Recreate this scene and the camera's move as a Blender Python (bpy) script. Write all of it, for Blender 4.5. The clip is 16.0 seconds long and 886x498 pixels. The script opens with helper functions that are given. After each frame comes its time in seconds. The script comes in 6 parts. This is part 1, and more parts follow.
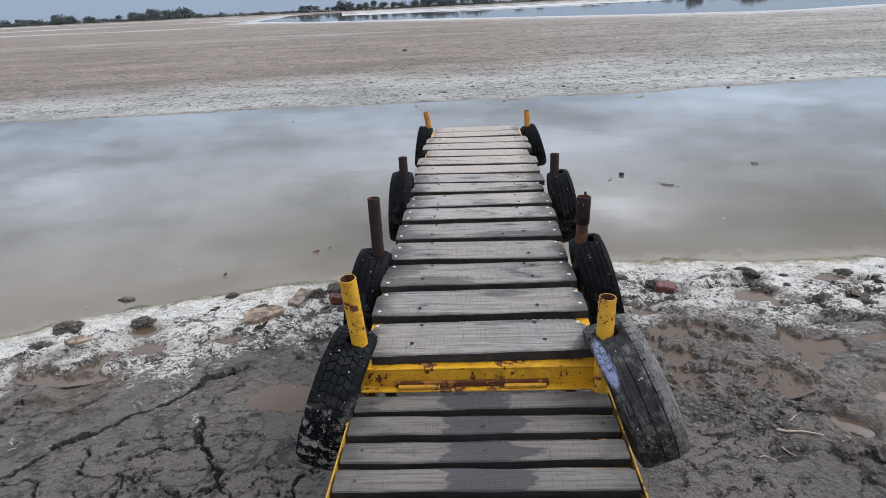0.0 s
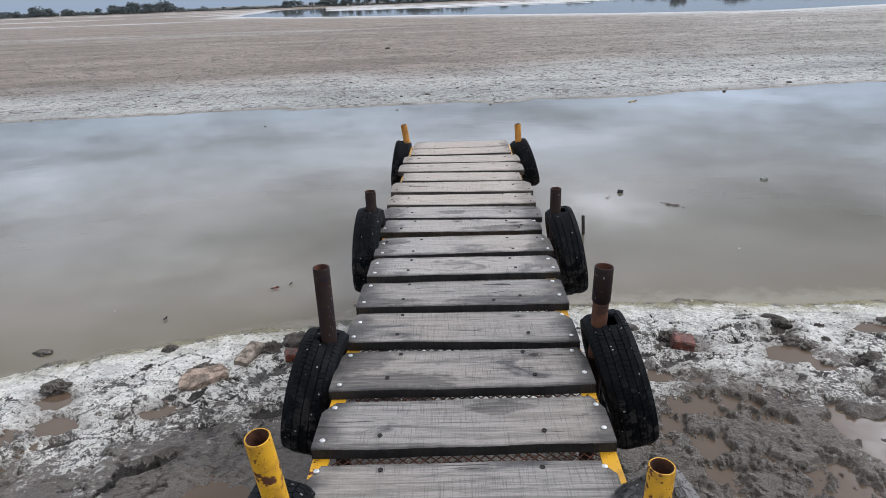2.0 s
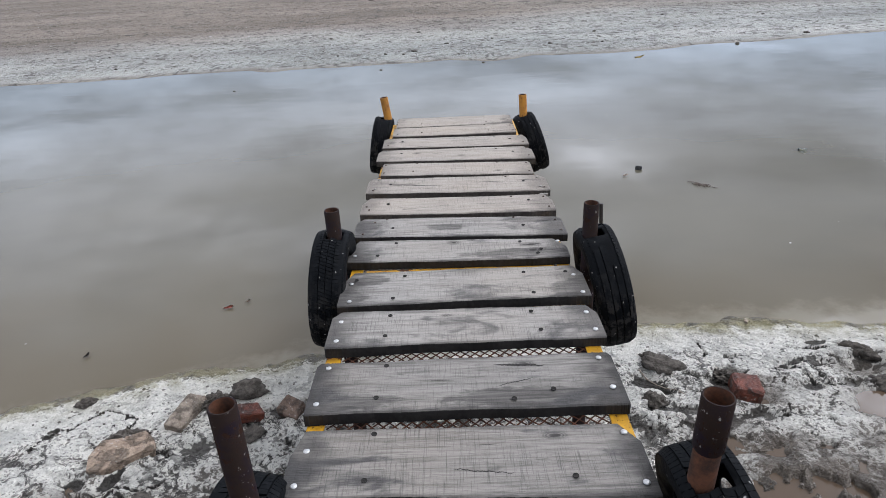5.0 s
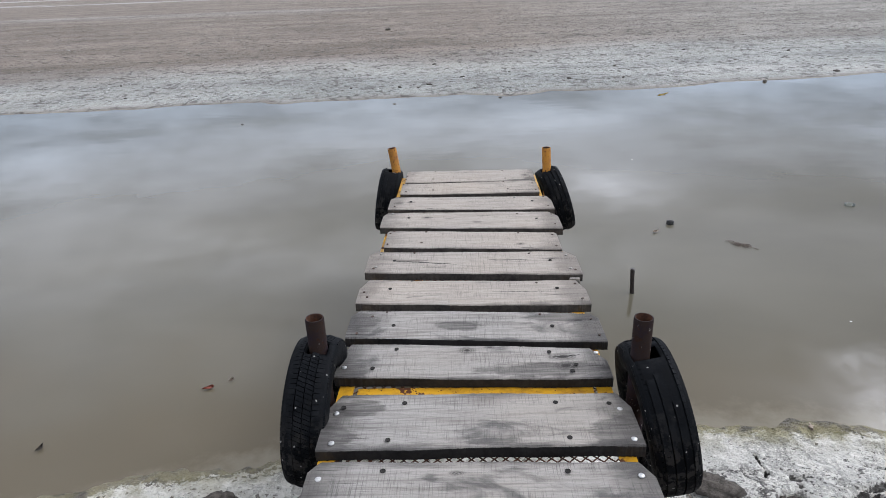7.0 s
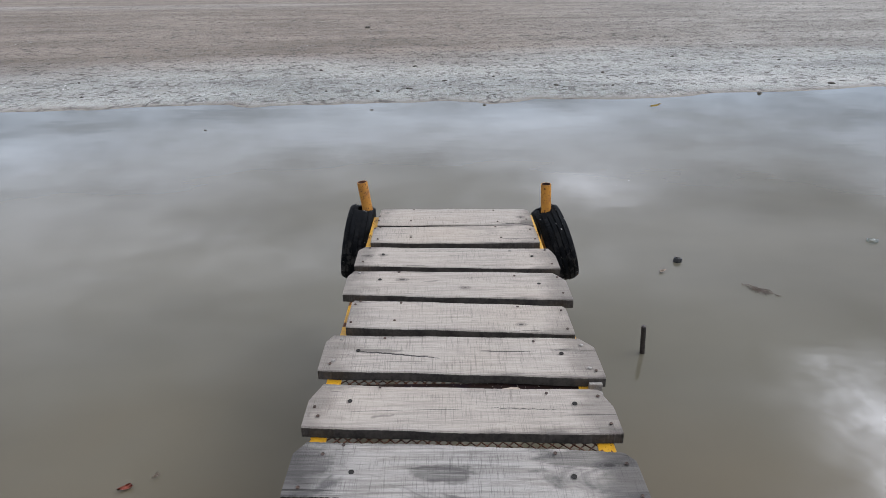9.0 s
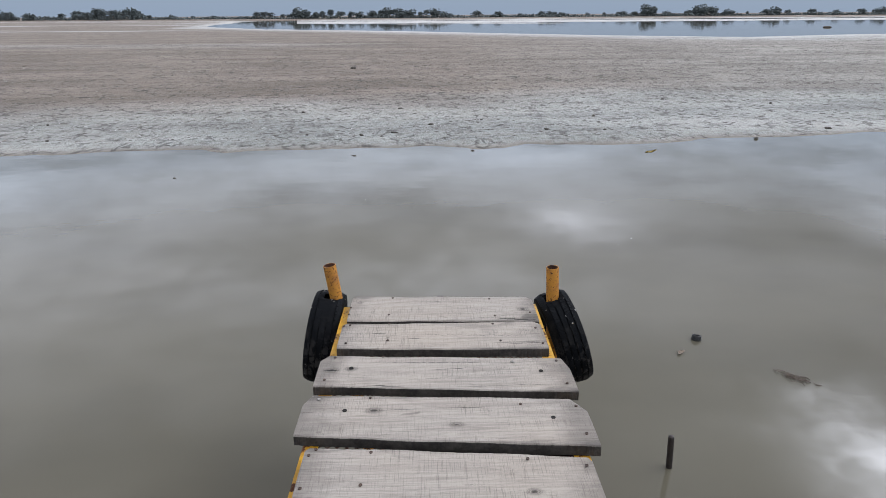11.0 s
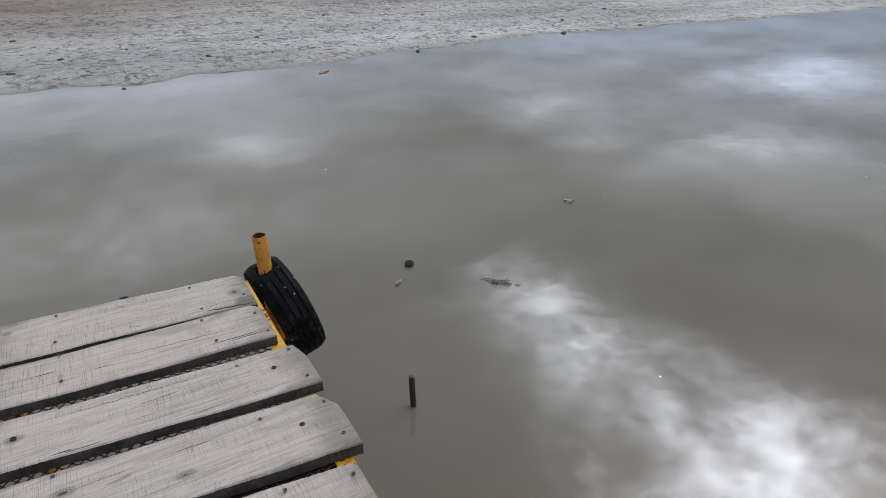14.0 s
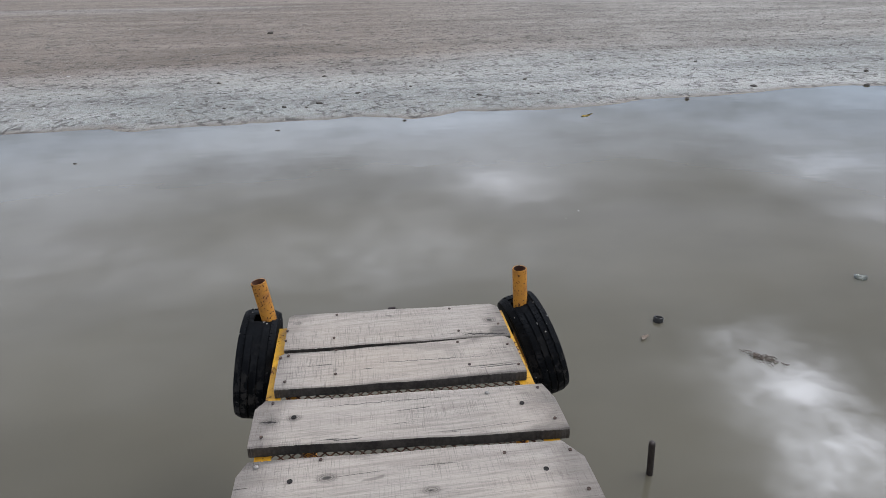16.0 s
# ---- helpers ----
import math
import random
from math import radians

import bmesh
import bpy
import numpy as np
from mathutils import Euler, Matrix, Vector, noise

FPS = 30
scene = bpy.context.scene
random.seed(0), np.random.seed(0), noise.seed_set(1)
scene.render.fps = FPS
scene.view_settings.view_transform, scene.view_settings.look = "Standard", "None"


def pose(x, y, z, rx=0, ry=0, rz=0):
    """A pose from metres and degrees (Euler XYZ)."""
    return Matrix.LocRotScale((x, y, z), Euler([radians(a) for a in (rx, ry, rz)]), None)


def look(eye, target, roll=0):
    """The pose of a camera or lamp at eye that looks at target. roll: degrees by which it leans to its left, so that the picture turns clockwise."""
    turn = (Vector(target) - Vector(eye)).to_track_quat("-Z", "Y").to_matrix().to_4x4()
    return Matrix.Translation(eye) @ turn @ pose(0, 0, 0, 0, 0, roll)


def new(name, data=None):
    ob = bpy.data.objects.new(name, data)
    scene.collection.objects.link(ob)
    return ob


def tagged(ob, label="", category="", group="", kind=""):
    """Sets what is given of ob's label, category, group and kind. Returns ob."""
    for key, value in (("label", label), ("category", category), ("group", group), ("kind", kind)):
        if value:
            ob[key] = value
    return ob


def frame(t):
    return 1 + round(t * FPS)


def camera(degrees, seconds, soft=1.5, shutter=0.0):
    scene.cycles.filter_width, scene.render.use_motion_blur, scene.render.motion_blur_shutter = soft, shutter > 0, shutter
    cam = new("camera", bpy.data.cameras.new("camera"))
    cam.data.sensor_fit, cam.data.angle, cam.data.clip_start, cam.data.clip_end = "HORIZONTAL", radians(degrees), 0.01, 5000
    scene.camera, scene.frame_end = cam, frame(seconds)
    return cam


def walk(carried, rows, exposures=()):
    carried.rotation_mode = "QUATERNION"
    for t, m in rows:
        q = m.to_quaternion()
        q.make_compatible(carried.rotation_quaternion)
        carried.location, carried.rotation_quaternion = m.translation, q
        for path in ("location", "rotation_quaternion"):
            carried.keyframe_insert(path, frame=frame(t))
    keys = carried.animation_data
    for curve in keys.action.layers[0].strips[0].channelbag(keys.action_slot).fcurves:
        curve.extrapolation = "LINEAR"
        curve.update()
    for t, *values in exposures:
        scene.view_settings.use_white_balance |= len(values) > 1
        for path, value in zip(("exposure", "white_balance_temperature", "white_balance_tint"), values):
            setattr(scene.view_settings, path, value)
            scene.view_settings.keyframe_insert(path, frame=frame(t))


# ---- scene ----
cam = camera(70.2, 16.0, soft=0.55)
PATH = [
    (0, (-0.019, 0.241, 2.363), (-0.123, 2.102, 1.637), -2.8),
    (0.5, (-0.023, 0.466, 2.368), (-0.071, 2.345, 1.684), -1.9),
    (1, (-0.061, 0.711, 2.372), (0.035, 2.572, 1.646), -1.5),
    (1.5, (-0.043, 0.968, 2.357), (-0.025, 2.821, 1.604), -2.1),
    (2, (-0.003, 1.172, 2.379), (-0.059, 3.03, 1.642), -2.2),
    (2.5, (-0.023, 1.349, 2.364), (0.005, 3.216, 1.647), -1.1),
    (3, (-0.063, 1.54, 2.386), (0.015, 3.409, 1.676), -0.8),
    (3.5, (-0.035, 1.731, 2.381), (-0.041, 3.596, 1.657), -1.1),
    (3.7, (0.015, 1.83, 2.378), (-0.019, 3.704, 1.68), -1.7),
    (5.8, (-0.038, 2.664, 2.295), (-0.082, 4.417, 1.332), -3.9),
    (6, (-0.002, 2.765, 2.303), (-0.083, 4.515, 1.338), -4.4),
    (6.5, (0.023, 2.859, 2.375), (-0.081, 4.664, 1.519), -2.4),
    (7, (-0.017, 2.975, 2.374), (-0.087, 4.81, 1.581), -2.3),
    (7.5, (-0.107, 3.216, 2.393), (-0.112, 5.059, 1.617), -3.3),
    (8, (-0.122, 3.404, 2.388), (-0.059, 5.221, 1.555), -1.6),
    (8.5, (-0.04, 3.662, 2.406), (-0.053, 5.517, 1.658), -1.4),
    (9, (-0.04, 3.829, 2.396), (-0.043, 5.662, 1.595), -0.8),
    (9.5, (-0.116, 4.06, 2.41), (-0.024, 5.91, 1.656), -0.1),
    (10, (-0.097, 4.306, 2.384), (-0.024, 6.152, 1.617), -0.2),
    (10.2, (-0.056, 4.36, 2.393), (-0.025, 6.239, 1.71), -0.3),
    (12.3, (0.003, 4.995, 2.418), (0.062, 6.856, 1.686), -0.6),
    (12.5, (0.016, 5.026, 2.421), (0.048, 6.884, 1.683), -0.7),
    (13, (0.015, 5.046, 2.428), (0.345, 6.829, 1.584), -1.1),
    (13.5, (0.018, 5.021, 2.443), (0.748, 6.618, 1.485), 0.2),
    (14, (0.013, 5.036, 2.43), (0.927, 6.561, 1.513), 0.9),
    (14.5, (-0.022, 5.066, 2.425), (0.806, 6.643, 1.515), 1.4),
    (15, (-0.065, 5.097, 2.422), (0.608, 6.782, 1.579), 2.4),
    (15.5, (-0.101, 5.096, 2.43), (0.367, 6.897, 1.698), 1.9),
    (16, (-0.089, 5.12, 2.409), (0.16, 6.936, 1.608), -0.9),
]
GAIN = [(0.0, 0.06), (1.5, 0.05), (3.5, 0.0), (7.5, -0.02), (10.2, -0.09), (12.5, -0.08), (13.2, -0.12), (13.7, -0.20), (14.5, -0.32), (15.2, -0.25), (16.0, -0.17)]
walk(cam, [(t, look(eye, target, roll)) for t, eye, target, roll in PATH], GAIN)

# ---- world, sun, exposure ----
SUN_AZ, SUN_EL = 92.0, 57.0          # degrees from +y towards +x, and above the horizon


def way_of(az, el):
    a, e = radians(az), radians(el)
    return Vector((math.sin(a) * math.cos(e), math.cos(a) * math.cos(e), math.sin(e)))


class Graph:
    """Short hand for building node trees."""

    def __init__(self, tree):
        self.t = tree
        tree.nodes.clear()

    def put(self, node, slot, value):
        if value is None:
            return
        s = node.inputs[slot]
        if isinstance(value, bpy.types.NodeSocket):
            self.t.links.new(value, s)
        elif isinstance(value, bpy.types.Node):
            self.t.links.new(value.outputs[0], s)
        elif isinstance(value, tuple) and len(value) == 3 and s.type == "RGBA":
            s.default_value = (*value, 1.0)
        else:
            s.default_value = value

    def node(self, kind, *pairs):
        n = self.t.nodes.new(kind)
        for slot, value in pairs:
            self.put(n, slot, value)
        return n

    def math(self, op, a, b=None, c=None, clamp=False):
        n = self.t.nodes.new("ShaderNodeMath")
        n.operation, n.use_clamp = op, clamp
        for i, v in enumerate((a, b, c)):
            self.put(n, i, v)
        return n.outputs[0]

    def vec(self, op, a, b=None):
        n = self.t.nodes.new("ShaderNodeVectorMath")
        n.operation = op
        self.put(n, 0, a)
        self.put(n, 1, b)
        return n.outputs["Value"] if op in ("DOT_PRODUCT", "LENGTH", "DISTANCE") else n.outputs[0]

    def mix(self, fac, a, b, mode="MIX"):
        n = self.t.nodes.new("ShaderNodeMix")
        n.data_type, n.blend_type, n.clamp_factor = "RGBA", mode, True
        self.put(n, 0, fac)
        self.put(n, 6, a)
        self.put(n, 7, b)
        return n.outputs[2]

    def nz(self, vec, scale, detail=4.0, rough=0.55, distort=0.0):
        n = self.node("ShaderNodeTexNoise", ("Vector", vec), ("Scale", scale), ("Detail", detail), ("Roughness", rough), ("Distortion", distort))
        return n.outputs[0]

    def cells(self, vec, scale, feature="F1", rand=1.0):
        n = self.t.nodes.new("ShaderNodeTexVoronoi")
        n.feature = feature
        self.put(n, "Vector", vec)
        self.put(n, "Scale", scale)
        self.put(n, "Randomness", rand)
        return n.outputs[0]

    def band(self, v, a, b, c=0.0, d=1.0):
        n = self.t.nodes.new("ShaderNodeMapRange")
        n.interpolation_type = "SMOOTHSTEP"
        for i, x in enumerate((v, a, b, c, d)):
            self.put(n, i, x)
        return n.outputs[0]

    def lift(self, vec, scale=(1, 1, 1), loc=(0, 0, 0), rot=(0, 0, 0)):
        n = self.node("ShaderNodeMapping", ("Vector", vec), ("Location", loc), ("Rotation", rot), ("Scale", scale))
        return n.outputs[0]

    def bump(self, height, strength, dist, normal=None):
        n = self.node("ShaderNodeBump", ("Strength", strength), ("Distance", dist), ("Height", height), ("Normal", normal))
        return n.outputs[0]


world = bpy.data.worlds.new("sky")
world.use_nodes = True
scene.world = world
g = Graph(world.node_tree)
way = g.node("ShaderNodeTexCoord").outputs["Generated"]
split = g.node("ShaderNodeSeparateXYZ", (0, way))
up = g.math("MAXIMUM", split.outputs[2], 0.0)
sky = g.t.nodes.new("ShaderNodeTexSky")
sky.sky_type, sky.sun_disc = "NISHITA", False
sky.sun_elevation, sky.sun_rotation = radians(SUN_EL), radians(SUN_AZ)
sky.air_density, sky.dust_density, sky.ozone_density = 1.0, 2.0, 1.5
blue = g.vec("SCALE", sky.outputs[0])
blue.node.inputs["Scale"].default_value = 0.075

# the cloud deck, laid out on a plane overhead
low = g.math("ADD", up, 0.06)
plane = g.node("ShaderNodeCombineXYZ", (0, g.math("DIVIDE", split.outputs[0], low)), (1, g.math("DIVIDE", split.outputs[1], low)), (2, 0.0)).outputs[0]
warp = g.node("ShaderNodeTexNoise", ("Vector", plane), ("Scale", 1.6), ("Detail", 5.0), ("Roughness", 0.6)).outputs[1]
bent = g.vec("ADD", plane, g.vec("MULTIPLY", g.vec("SUBTRACT", warp, (0.5, 0.5, 0.5)), (0.52, 0.52, 0.0)))
soft_cloud = g.nz(g.lift(bent, loc=(3.1, 1.7, 0)), 0.9, 5.0, 0.55)
bent_less = g.vec("ADD", plane, g.vec("MULTIPLY", g.vec("SUBTRACT", warp, (0.5, 0.5, 0.5)), (0.2, 0.2, 0.0)))
wisp = g.nz(g.lift(bent_less, loc=(1.3, 6.2, 0)), 8.0, 6.0, 0.66)
fine_cloud = g.nz(g.lift(bent_less, loc=(8.3, 2.2, 0)), 2.6, 6.0, 0.62)
tone = g.math("ADD", g.math("MULTIPLY", soft_cloud, 0.75), g.math("ADD", g.math("MULTIPLY", fine_cloud, 0.30), g.math("MULTIPLY", wisp, 0.07)))
tone = g.band(tone, 0.36, 0.74, 0.55, 1.25)
calm_low = g.band(up, 0.03, 0.15)
tone = g.math("ADD", g.math("MULTIPLY", tone, calm_low), g.math("MULTIPLY", g.math("SUBTRACT", 1.0, calm_low), 0.85))
low_light = g.math("MULTIPLY", g.band(up, 0.03, 0.24, 0.70, 1.36), g.band(up, 0.22, 0.5, 1.06, 0.93))
tone = g.math("MULTIPLY", tone, low_light)
# brighter breaks in the deck: centre on the plane, half widths, gain
BREAKS = [
    (0.97, 1.06, 0.14, 0.23, 8.5), (0.90, 0.70, 0.16, 0.23, 13.0), (0.95, 0.40, 0.22, 0.18, 22.0),
    (0.60, 2.50, 0.17, 0.24, 1.7), (2.35, 1.55, 0.30, 0.16, 1.5), (3.6, 2.1, 0.5, 0.24, 1.6),
    (0.05, 1.92, 0.42, 0.24, 1.3), (-0.85, 1.98, 0.55, 0.25, 0.65), (-2.1, 2.75, 0.30, 0.28, 0.55),
    (1.9, 4.6, 0.5, 0.7, 0.35), (1.97, 2.42, 0.30, 0.13, 0.9), (1.87, 1.98, 0.22, 0.10, 0.8), (0.52, 3.55, 0.35, 0.25, 0.45), (1.45, 2.5, 0.55, 0.8, -0.42), (-0.5, 3.0, 0.6, 0.9, 0.22), (-0.5, 1.5, 0.65, 0.5, 0.4),
]
for cx, cy, hx, hy, gain in BREAKS:
    off = g.vec("MULTIPLY", g.vec("SUBTRACT", bent, (cx, cy, 0.0)), (1 / hx, 1 / hy, 0.0))
    blob = g.math("POWER", 2.718, g.math("MULTIPLY", g.vec("DOT_PRODUCT", off, off), -0.8))
    rag = 0.4 if gain > 5 else 0.15
    lumps = g.math("MULTIPLY", g.band(fine_cloud, 0.36, 0.62, 0.9 - 1.4 * rag, 1.1 + 0.45 * rag), g.band(wisp, 0.36, 0.64, 1 - 0.8 * rag, 1 + 0.65 * rag))
    tone = g.math("ADD", tone, g.math("MULTIPLY", g.math("MULTIPLY", blob, lumps), gain))
near_sun = g.math("MAXIMUM", g.vec("DOT_PRODUCT", way, tuple(way_of(SUN_AZ, SUN_EL))), 0.0)
glow = g.math("MULTIPLY", g.math("POWER", near_sun, 40.0), 5.0)
tone = g.math("ADD", tone, glow)
hue = g.mix(g.band(up, 0.03, 0.36), (0.68, 0.87, 1.17), (0.93, 0.965, 1.085))
cloud = g.vec("MULTIPLY", g.node("ShaderNodeCombineXYZ", (0, tone), (1, tone), (2, tone)).outputs[0], hue)
cover = g.band(up, 0.0, 0.30, 0.80, 0.95)
deck = g.mix(cover, blue, cloud)
g.node("ShaderNodeOutputWorld", (0, g.node("ShaderNodeBackground", (0, deck), (1, 0.85))))

sun = new("sun", bpy.data.lights.new("sun", "SUN"))
sun.data.energy, sun.data.angle, sun.data.color = 0.7, radians(24), (1.0, 0.97, 0.92)
sun.matrix_world = look(way_of(SUN_AZ, SUN_EL) * 50, (0, 0, 0))


# ---- materials ----
def material(name):
    m = bpy.data.materials.new(name)
    m.use_nodes = True
    return m, Graph(m.node_tree)


def finish(g, colour, rough, normal=None, metal=0.0, ior=1.45, spec=None):
    b = g.node("ShaderNodeBsdfPrincipled", ("Base Color", colour), ("Roughness", rough), ("Metallic", metal), ("IOR", ior), ("Normal", normal))
    if spec is not None:
        g.put(b, "Specular IOR Level", spec)
    g.node("ShaderNodeOutputMaterial", (0, b))


def own_space(g):
    """Object space, moved by a random step for each object."""
    co = g.node("ShaderNodeTexCoord").outputs["Object"]
    r = g.node("ShaderNodeObjectInfo").outputs["Random"]
    return co, r, g.vec("ADD", co, g.node("ShaderNodeCombineXYZ", (0, g.math("MULTIPLY", r, 37.0)), (1, g.math("MULTIPLY", r, 19.0)), (2, g.math("MULTIPLY", r, 7.0))).outputs[0])


def wood(name, pale, dark, stain, wet, ends, trodden=0.0):
    """Weathered sawn boards: grain along x, saw marks across, knots, damp patches."""
    m, g = material(name)
    co, r, p = own_space(g)
    grain = g.nz(g.lift(p, (2.2, 46, 30)), 1.6, 7.0, 0.62, 0.9)
    fibre = g.nz(g.lift(p, (16, 400, 300)), 1.0, 3.0, 0.6)
    rings = g.nz(g.lift(p, (1.0, 9, 4)), 1.5, 3.0, 0.5, 2.2)
    wave = g.math("FRACT", g.math("MULTIPLY", rings, 9.0))
    growth = g.band(wave, 0.0, 0.32, 1.0, 0.0)
    saw_x = g.nz(g.lift(p, (300, 10, 1)), 1.0, 3.0, 0.6)
    saw_on = g.band(g.nz(g.lift(p, (1.6, 7, 1)), 1.4, 4.0, 0.65), 0.36, 0.62, 0.2, 1.0)
    saw = g.math("MULTIPLY", g.band(saw_x, 0.50, 0.70), saw_on)
    blot = g.nz(g.lift(p, (2.0, 5.0, 1)), 1.5, 5.0, 0.6, 0.6)
    tint = g.band(g.nz(p, 1.1, 2.0), 0.3, 0.7)
    c = g.mix(g.band(grain, 0.28, 0.62), dark, pale)
    c = g.mix(g.math("MULTIPLY", tint, 0.35), c, (pale[0] * 1.12, pale[1] * 1.02, pale[2] * 0.9))
    c = g.mix(g.math("MULTIPLY", growth, 0.28), c, dark)
    c = g.mix(g.math("MULTIPLY", g.band(fibre, 0.57, 0.69), 0.38), c, stain)
    c = g.mix(g.math("MULTIPLY", saw, 0.50), c, stain)
    c = g.mix(g.math("MULTIPLY", g.band(blot, 0.56, 0.68), wet), c, stain)
    # darker ends, where water stands in the end grain
    side = g.math("ABSOLUTE", g.node("ShaderNodeSeparateXYZ", (0, co)).outputs[0])
    edge = g.math("ADD", side, g.math("MULTIPLY", g.math("SUBTRACT", g.nz(g.lift(p, (6, 9, 1)), 1.0, 4.0), 0.5), 0.30))
    c = g.mix(g.math("MULTIPLY", g.band(edge, 0.36, 0.52), ends), c, stain)
    if trodden:
        # a damp patch where feet come down
        walk_x = g.math("ABSOLUTE", g.math("ADD", g.node("ShaderNodeSeparateXYZ", (0, co)).outputs[0], g.math("MULTIPLY", g.math("SUBTRACT", g.nz(g.lift(p, (3, 9, 1)), 1.0, 4.0), 0.5), 0.45)))
        bow = g.math("POWER", g.math("MULTIPLY", g.node("ShaderNodeSeparateXYZ", (0, co)).outputs[1], 20.0), 2.0)
        walk_x = g.math("ADD", g.math("ADD", walk_x, g.math("MULTIPLY", bow, 0.035)), g.math("MULTIPLY", r, -0.05))
        c = g.mix(g.math("MULTIPLY", g.band(walk_x, 0.135, 0.115), trodden), c, (stain[0] * 1.3, stain[1] * 1.3, stain[2] * 1.45))
    # grime along the long edges
    across = g.node("ShaderNodeSeparateXYZ", (0, g.node("ShaderNodeTexCoord").outputs["Generated"])).outputs[1]
    rim = g.math("MINIMUM", across, g.math("SUBTRACT", 1.0, across))
    rim = g.math("ADD", rim, g.math("MULTIPLY", g.math("SUBTRACT", g.nz(g.lift(p, (4, 14, 1)), 1.6, 5.0, 0.65), 0.5), 0.34))
    c = g.mix(g.math("MULTIPLY", g.band(rim, 0.13, -0.02), 0.75), c, stain)
    # knots
    kp = g.lift(p, (3.2, 8.5, 0.01))
    knot = g.cells(g.vec("ADD", kp, g.vec("SCALE", g.node("ShaderNodeTexNoise", ("Vector", p), ("Scale", 9.0)).outputs[1])), 0.85)
    c = g.mix(g.math("MULTIPLY", g.band(knot, 0.09, 0.03), 0.5), c, stain)
        # long drying cracks
    split_ = g.band(g.nz(g.lift(p, (1.3, 34, 1)), 1.3, 2.0, 0.5, 1.4), 0.70, 0.735)
    c = g.mix(g.math("MULTIPLY", split_, 0.85), c, (0.02, 0.018, 0.016))
    # the marks of each board
    own = {}
    for key in ("knot", "damp", "split_off", "split_gap"):
        at = g.t.nodes.new("ShaderNodeAttribute")
        at.attribute_name = key
        own[key] = at.outputs["Fac"]
    if not trodden:
        wob = g.math("SUBTRACT", g.nz(g.lift(p, (14, 34, 1)), 1.0, 4.0, 0.6), 0.5)
        soaked = g.band(g.math("ADD", own["damp"], g.math("MULTIPLY", wob, 1.1)), 0.10, 0.38)
        c = g.mix(g.math("MULTIPLY", soaked, g.band(grain, 0.3, 0.7, 0.75, 0.45)), c, stain)
        ringy = g.math("ADD", own["knot"], g.math("MULTIPLY", wob, 0.5))
        halo = g.math("MULTIPLY", g.band(ringy, -0.1, 0.5), g.band(g.math("SINE", g.math("MULTIPLY", ringy, 30.0)), -1.0, 1.0, 0.45, 0.95))
        c = g.mix(g.math("MULTIPLY", halo, 0.75), c, stain)
        c = g.mix(g.band(ringy, 0.62, 0.78, 0.0, 0.85), c, (0.018, 0.015, 0.013))
        jag = g.math("MULTIPLY", g.math("SUBTRACT", g.nz(g.lift(p, (30, 9, 1)), 1.0, 4.0, 0.65), 0.5), 0.022)
        open_ = g.band(g.math("SUBTRACT", g.math("ABSOLUTE", g.math("ADD", own["split_off"], jag)), own["split_gap"]), 0.0006, -0.0006)
        open_ = g.math("MULTIPLY", open_, g.band(own["split_gap"], 0.0001, 0.0006))
        split_ = g.math("MAXIMUM", split_, open_)
        c = g.mix(g.math("MULTIPLY", open_, 0.95), c, (0.012, 0.010, 0.009))
    h = g.math("ADD", g.math("MULTIPLY", grain, 0.6), g.math("MULTIPLY", fibre, 0.35))
    h = g.math("SUBTRACT", h, g.math("MULTIPLY", saw, 0.25))
    h = g.math("SUBTRACT", h, g.math("MULTIPLY", split_, 0.8))
    rough = g.band(blot, 0.52, 0.66, 0.82, 0.82 - 0.4 * wet)
    finish(g, c, rough, g.bump(h, 0.9, 0.005))
    return m


def paint_rust(name, paint, rust, amount, rough=0.42, spec=0.4, flecks=0.0, specks=0.0):
    m, g = material(name)
    co, r, p = own_space(g)
    big = g.nz(p, 7.0, 6.0, 0.65, 0.4)
    small = g.nz(p, 42.0, 4.0, 0.6)
    chips = g.band(g.math("ADD", g.math("MULTIPLY", big, 0.7), g.math("MULTIPLY", small, 0.3)), 0.63 - amount, 0.66 - amount)
    if specks:
        chips = g.math("MAXIMUM", chips, g.band(g.nz(p, 95.0, 3.0, 0.6), 0.66 - specks, 0.70 - specks))
    hue = g.mix(g.nz(p, 3.0, 3.0), tuple(c * 0.72 for c in paint), tuple(min(1, c * 1.1) for c in paint))
    dirt = g.band(g.nz(p, 14.0, 5.0, 0.7), 0.42, 0.72, 0.0, 0.7)
    hue = g.mix(dirt, hue, (paint[0] * 0.35, paint[1] * 0.30, paint[2] * 0.4 + 0.01))
    old = g.mix(g.nz(p, 30.0, 5.0, 0.7), tuple(c * 0.35 for c in rust), rust)
    c = g.mix(chips, hue, old)
    if flecks:
        # specks of lime and old paint
        dots = g.math("MULTIPLY", g.band(g.nz(g.lift(p, (1, 1, 0.6)), 75.0, 3.0, 0.6), 0.66, 0.71), flecks)
        c = g.mix(dots, c, (0.40, 0.38, 0.35))
    finish(g, c, g.math("ADD", g.math("MULTIPLY", chips, 0.4), rough), g.bump(g.math("ADD", g.math("MULTIPLY", chips, -0.6), g.math("MULTIPLY", small, 0.25)), 0.5, 0.003), spec=spec)
    return m


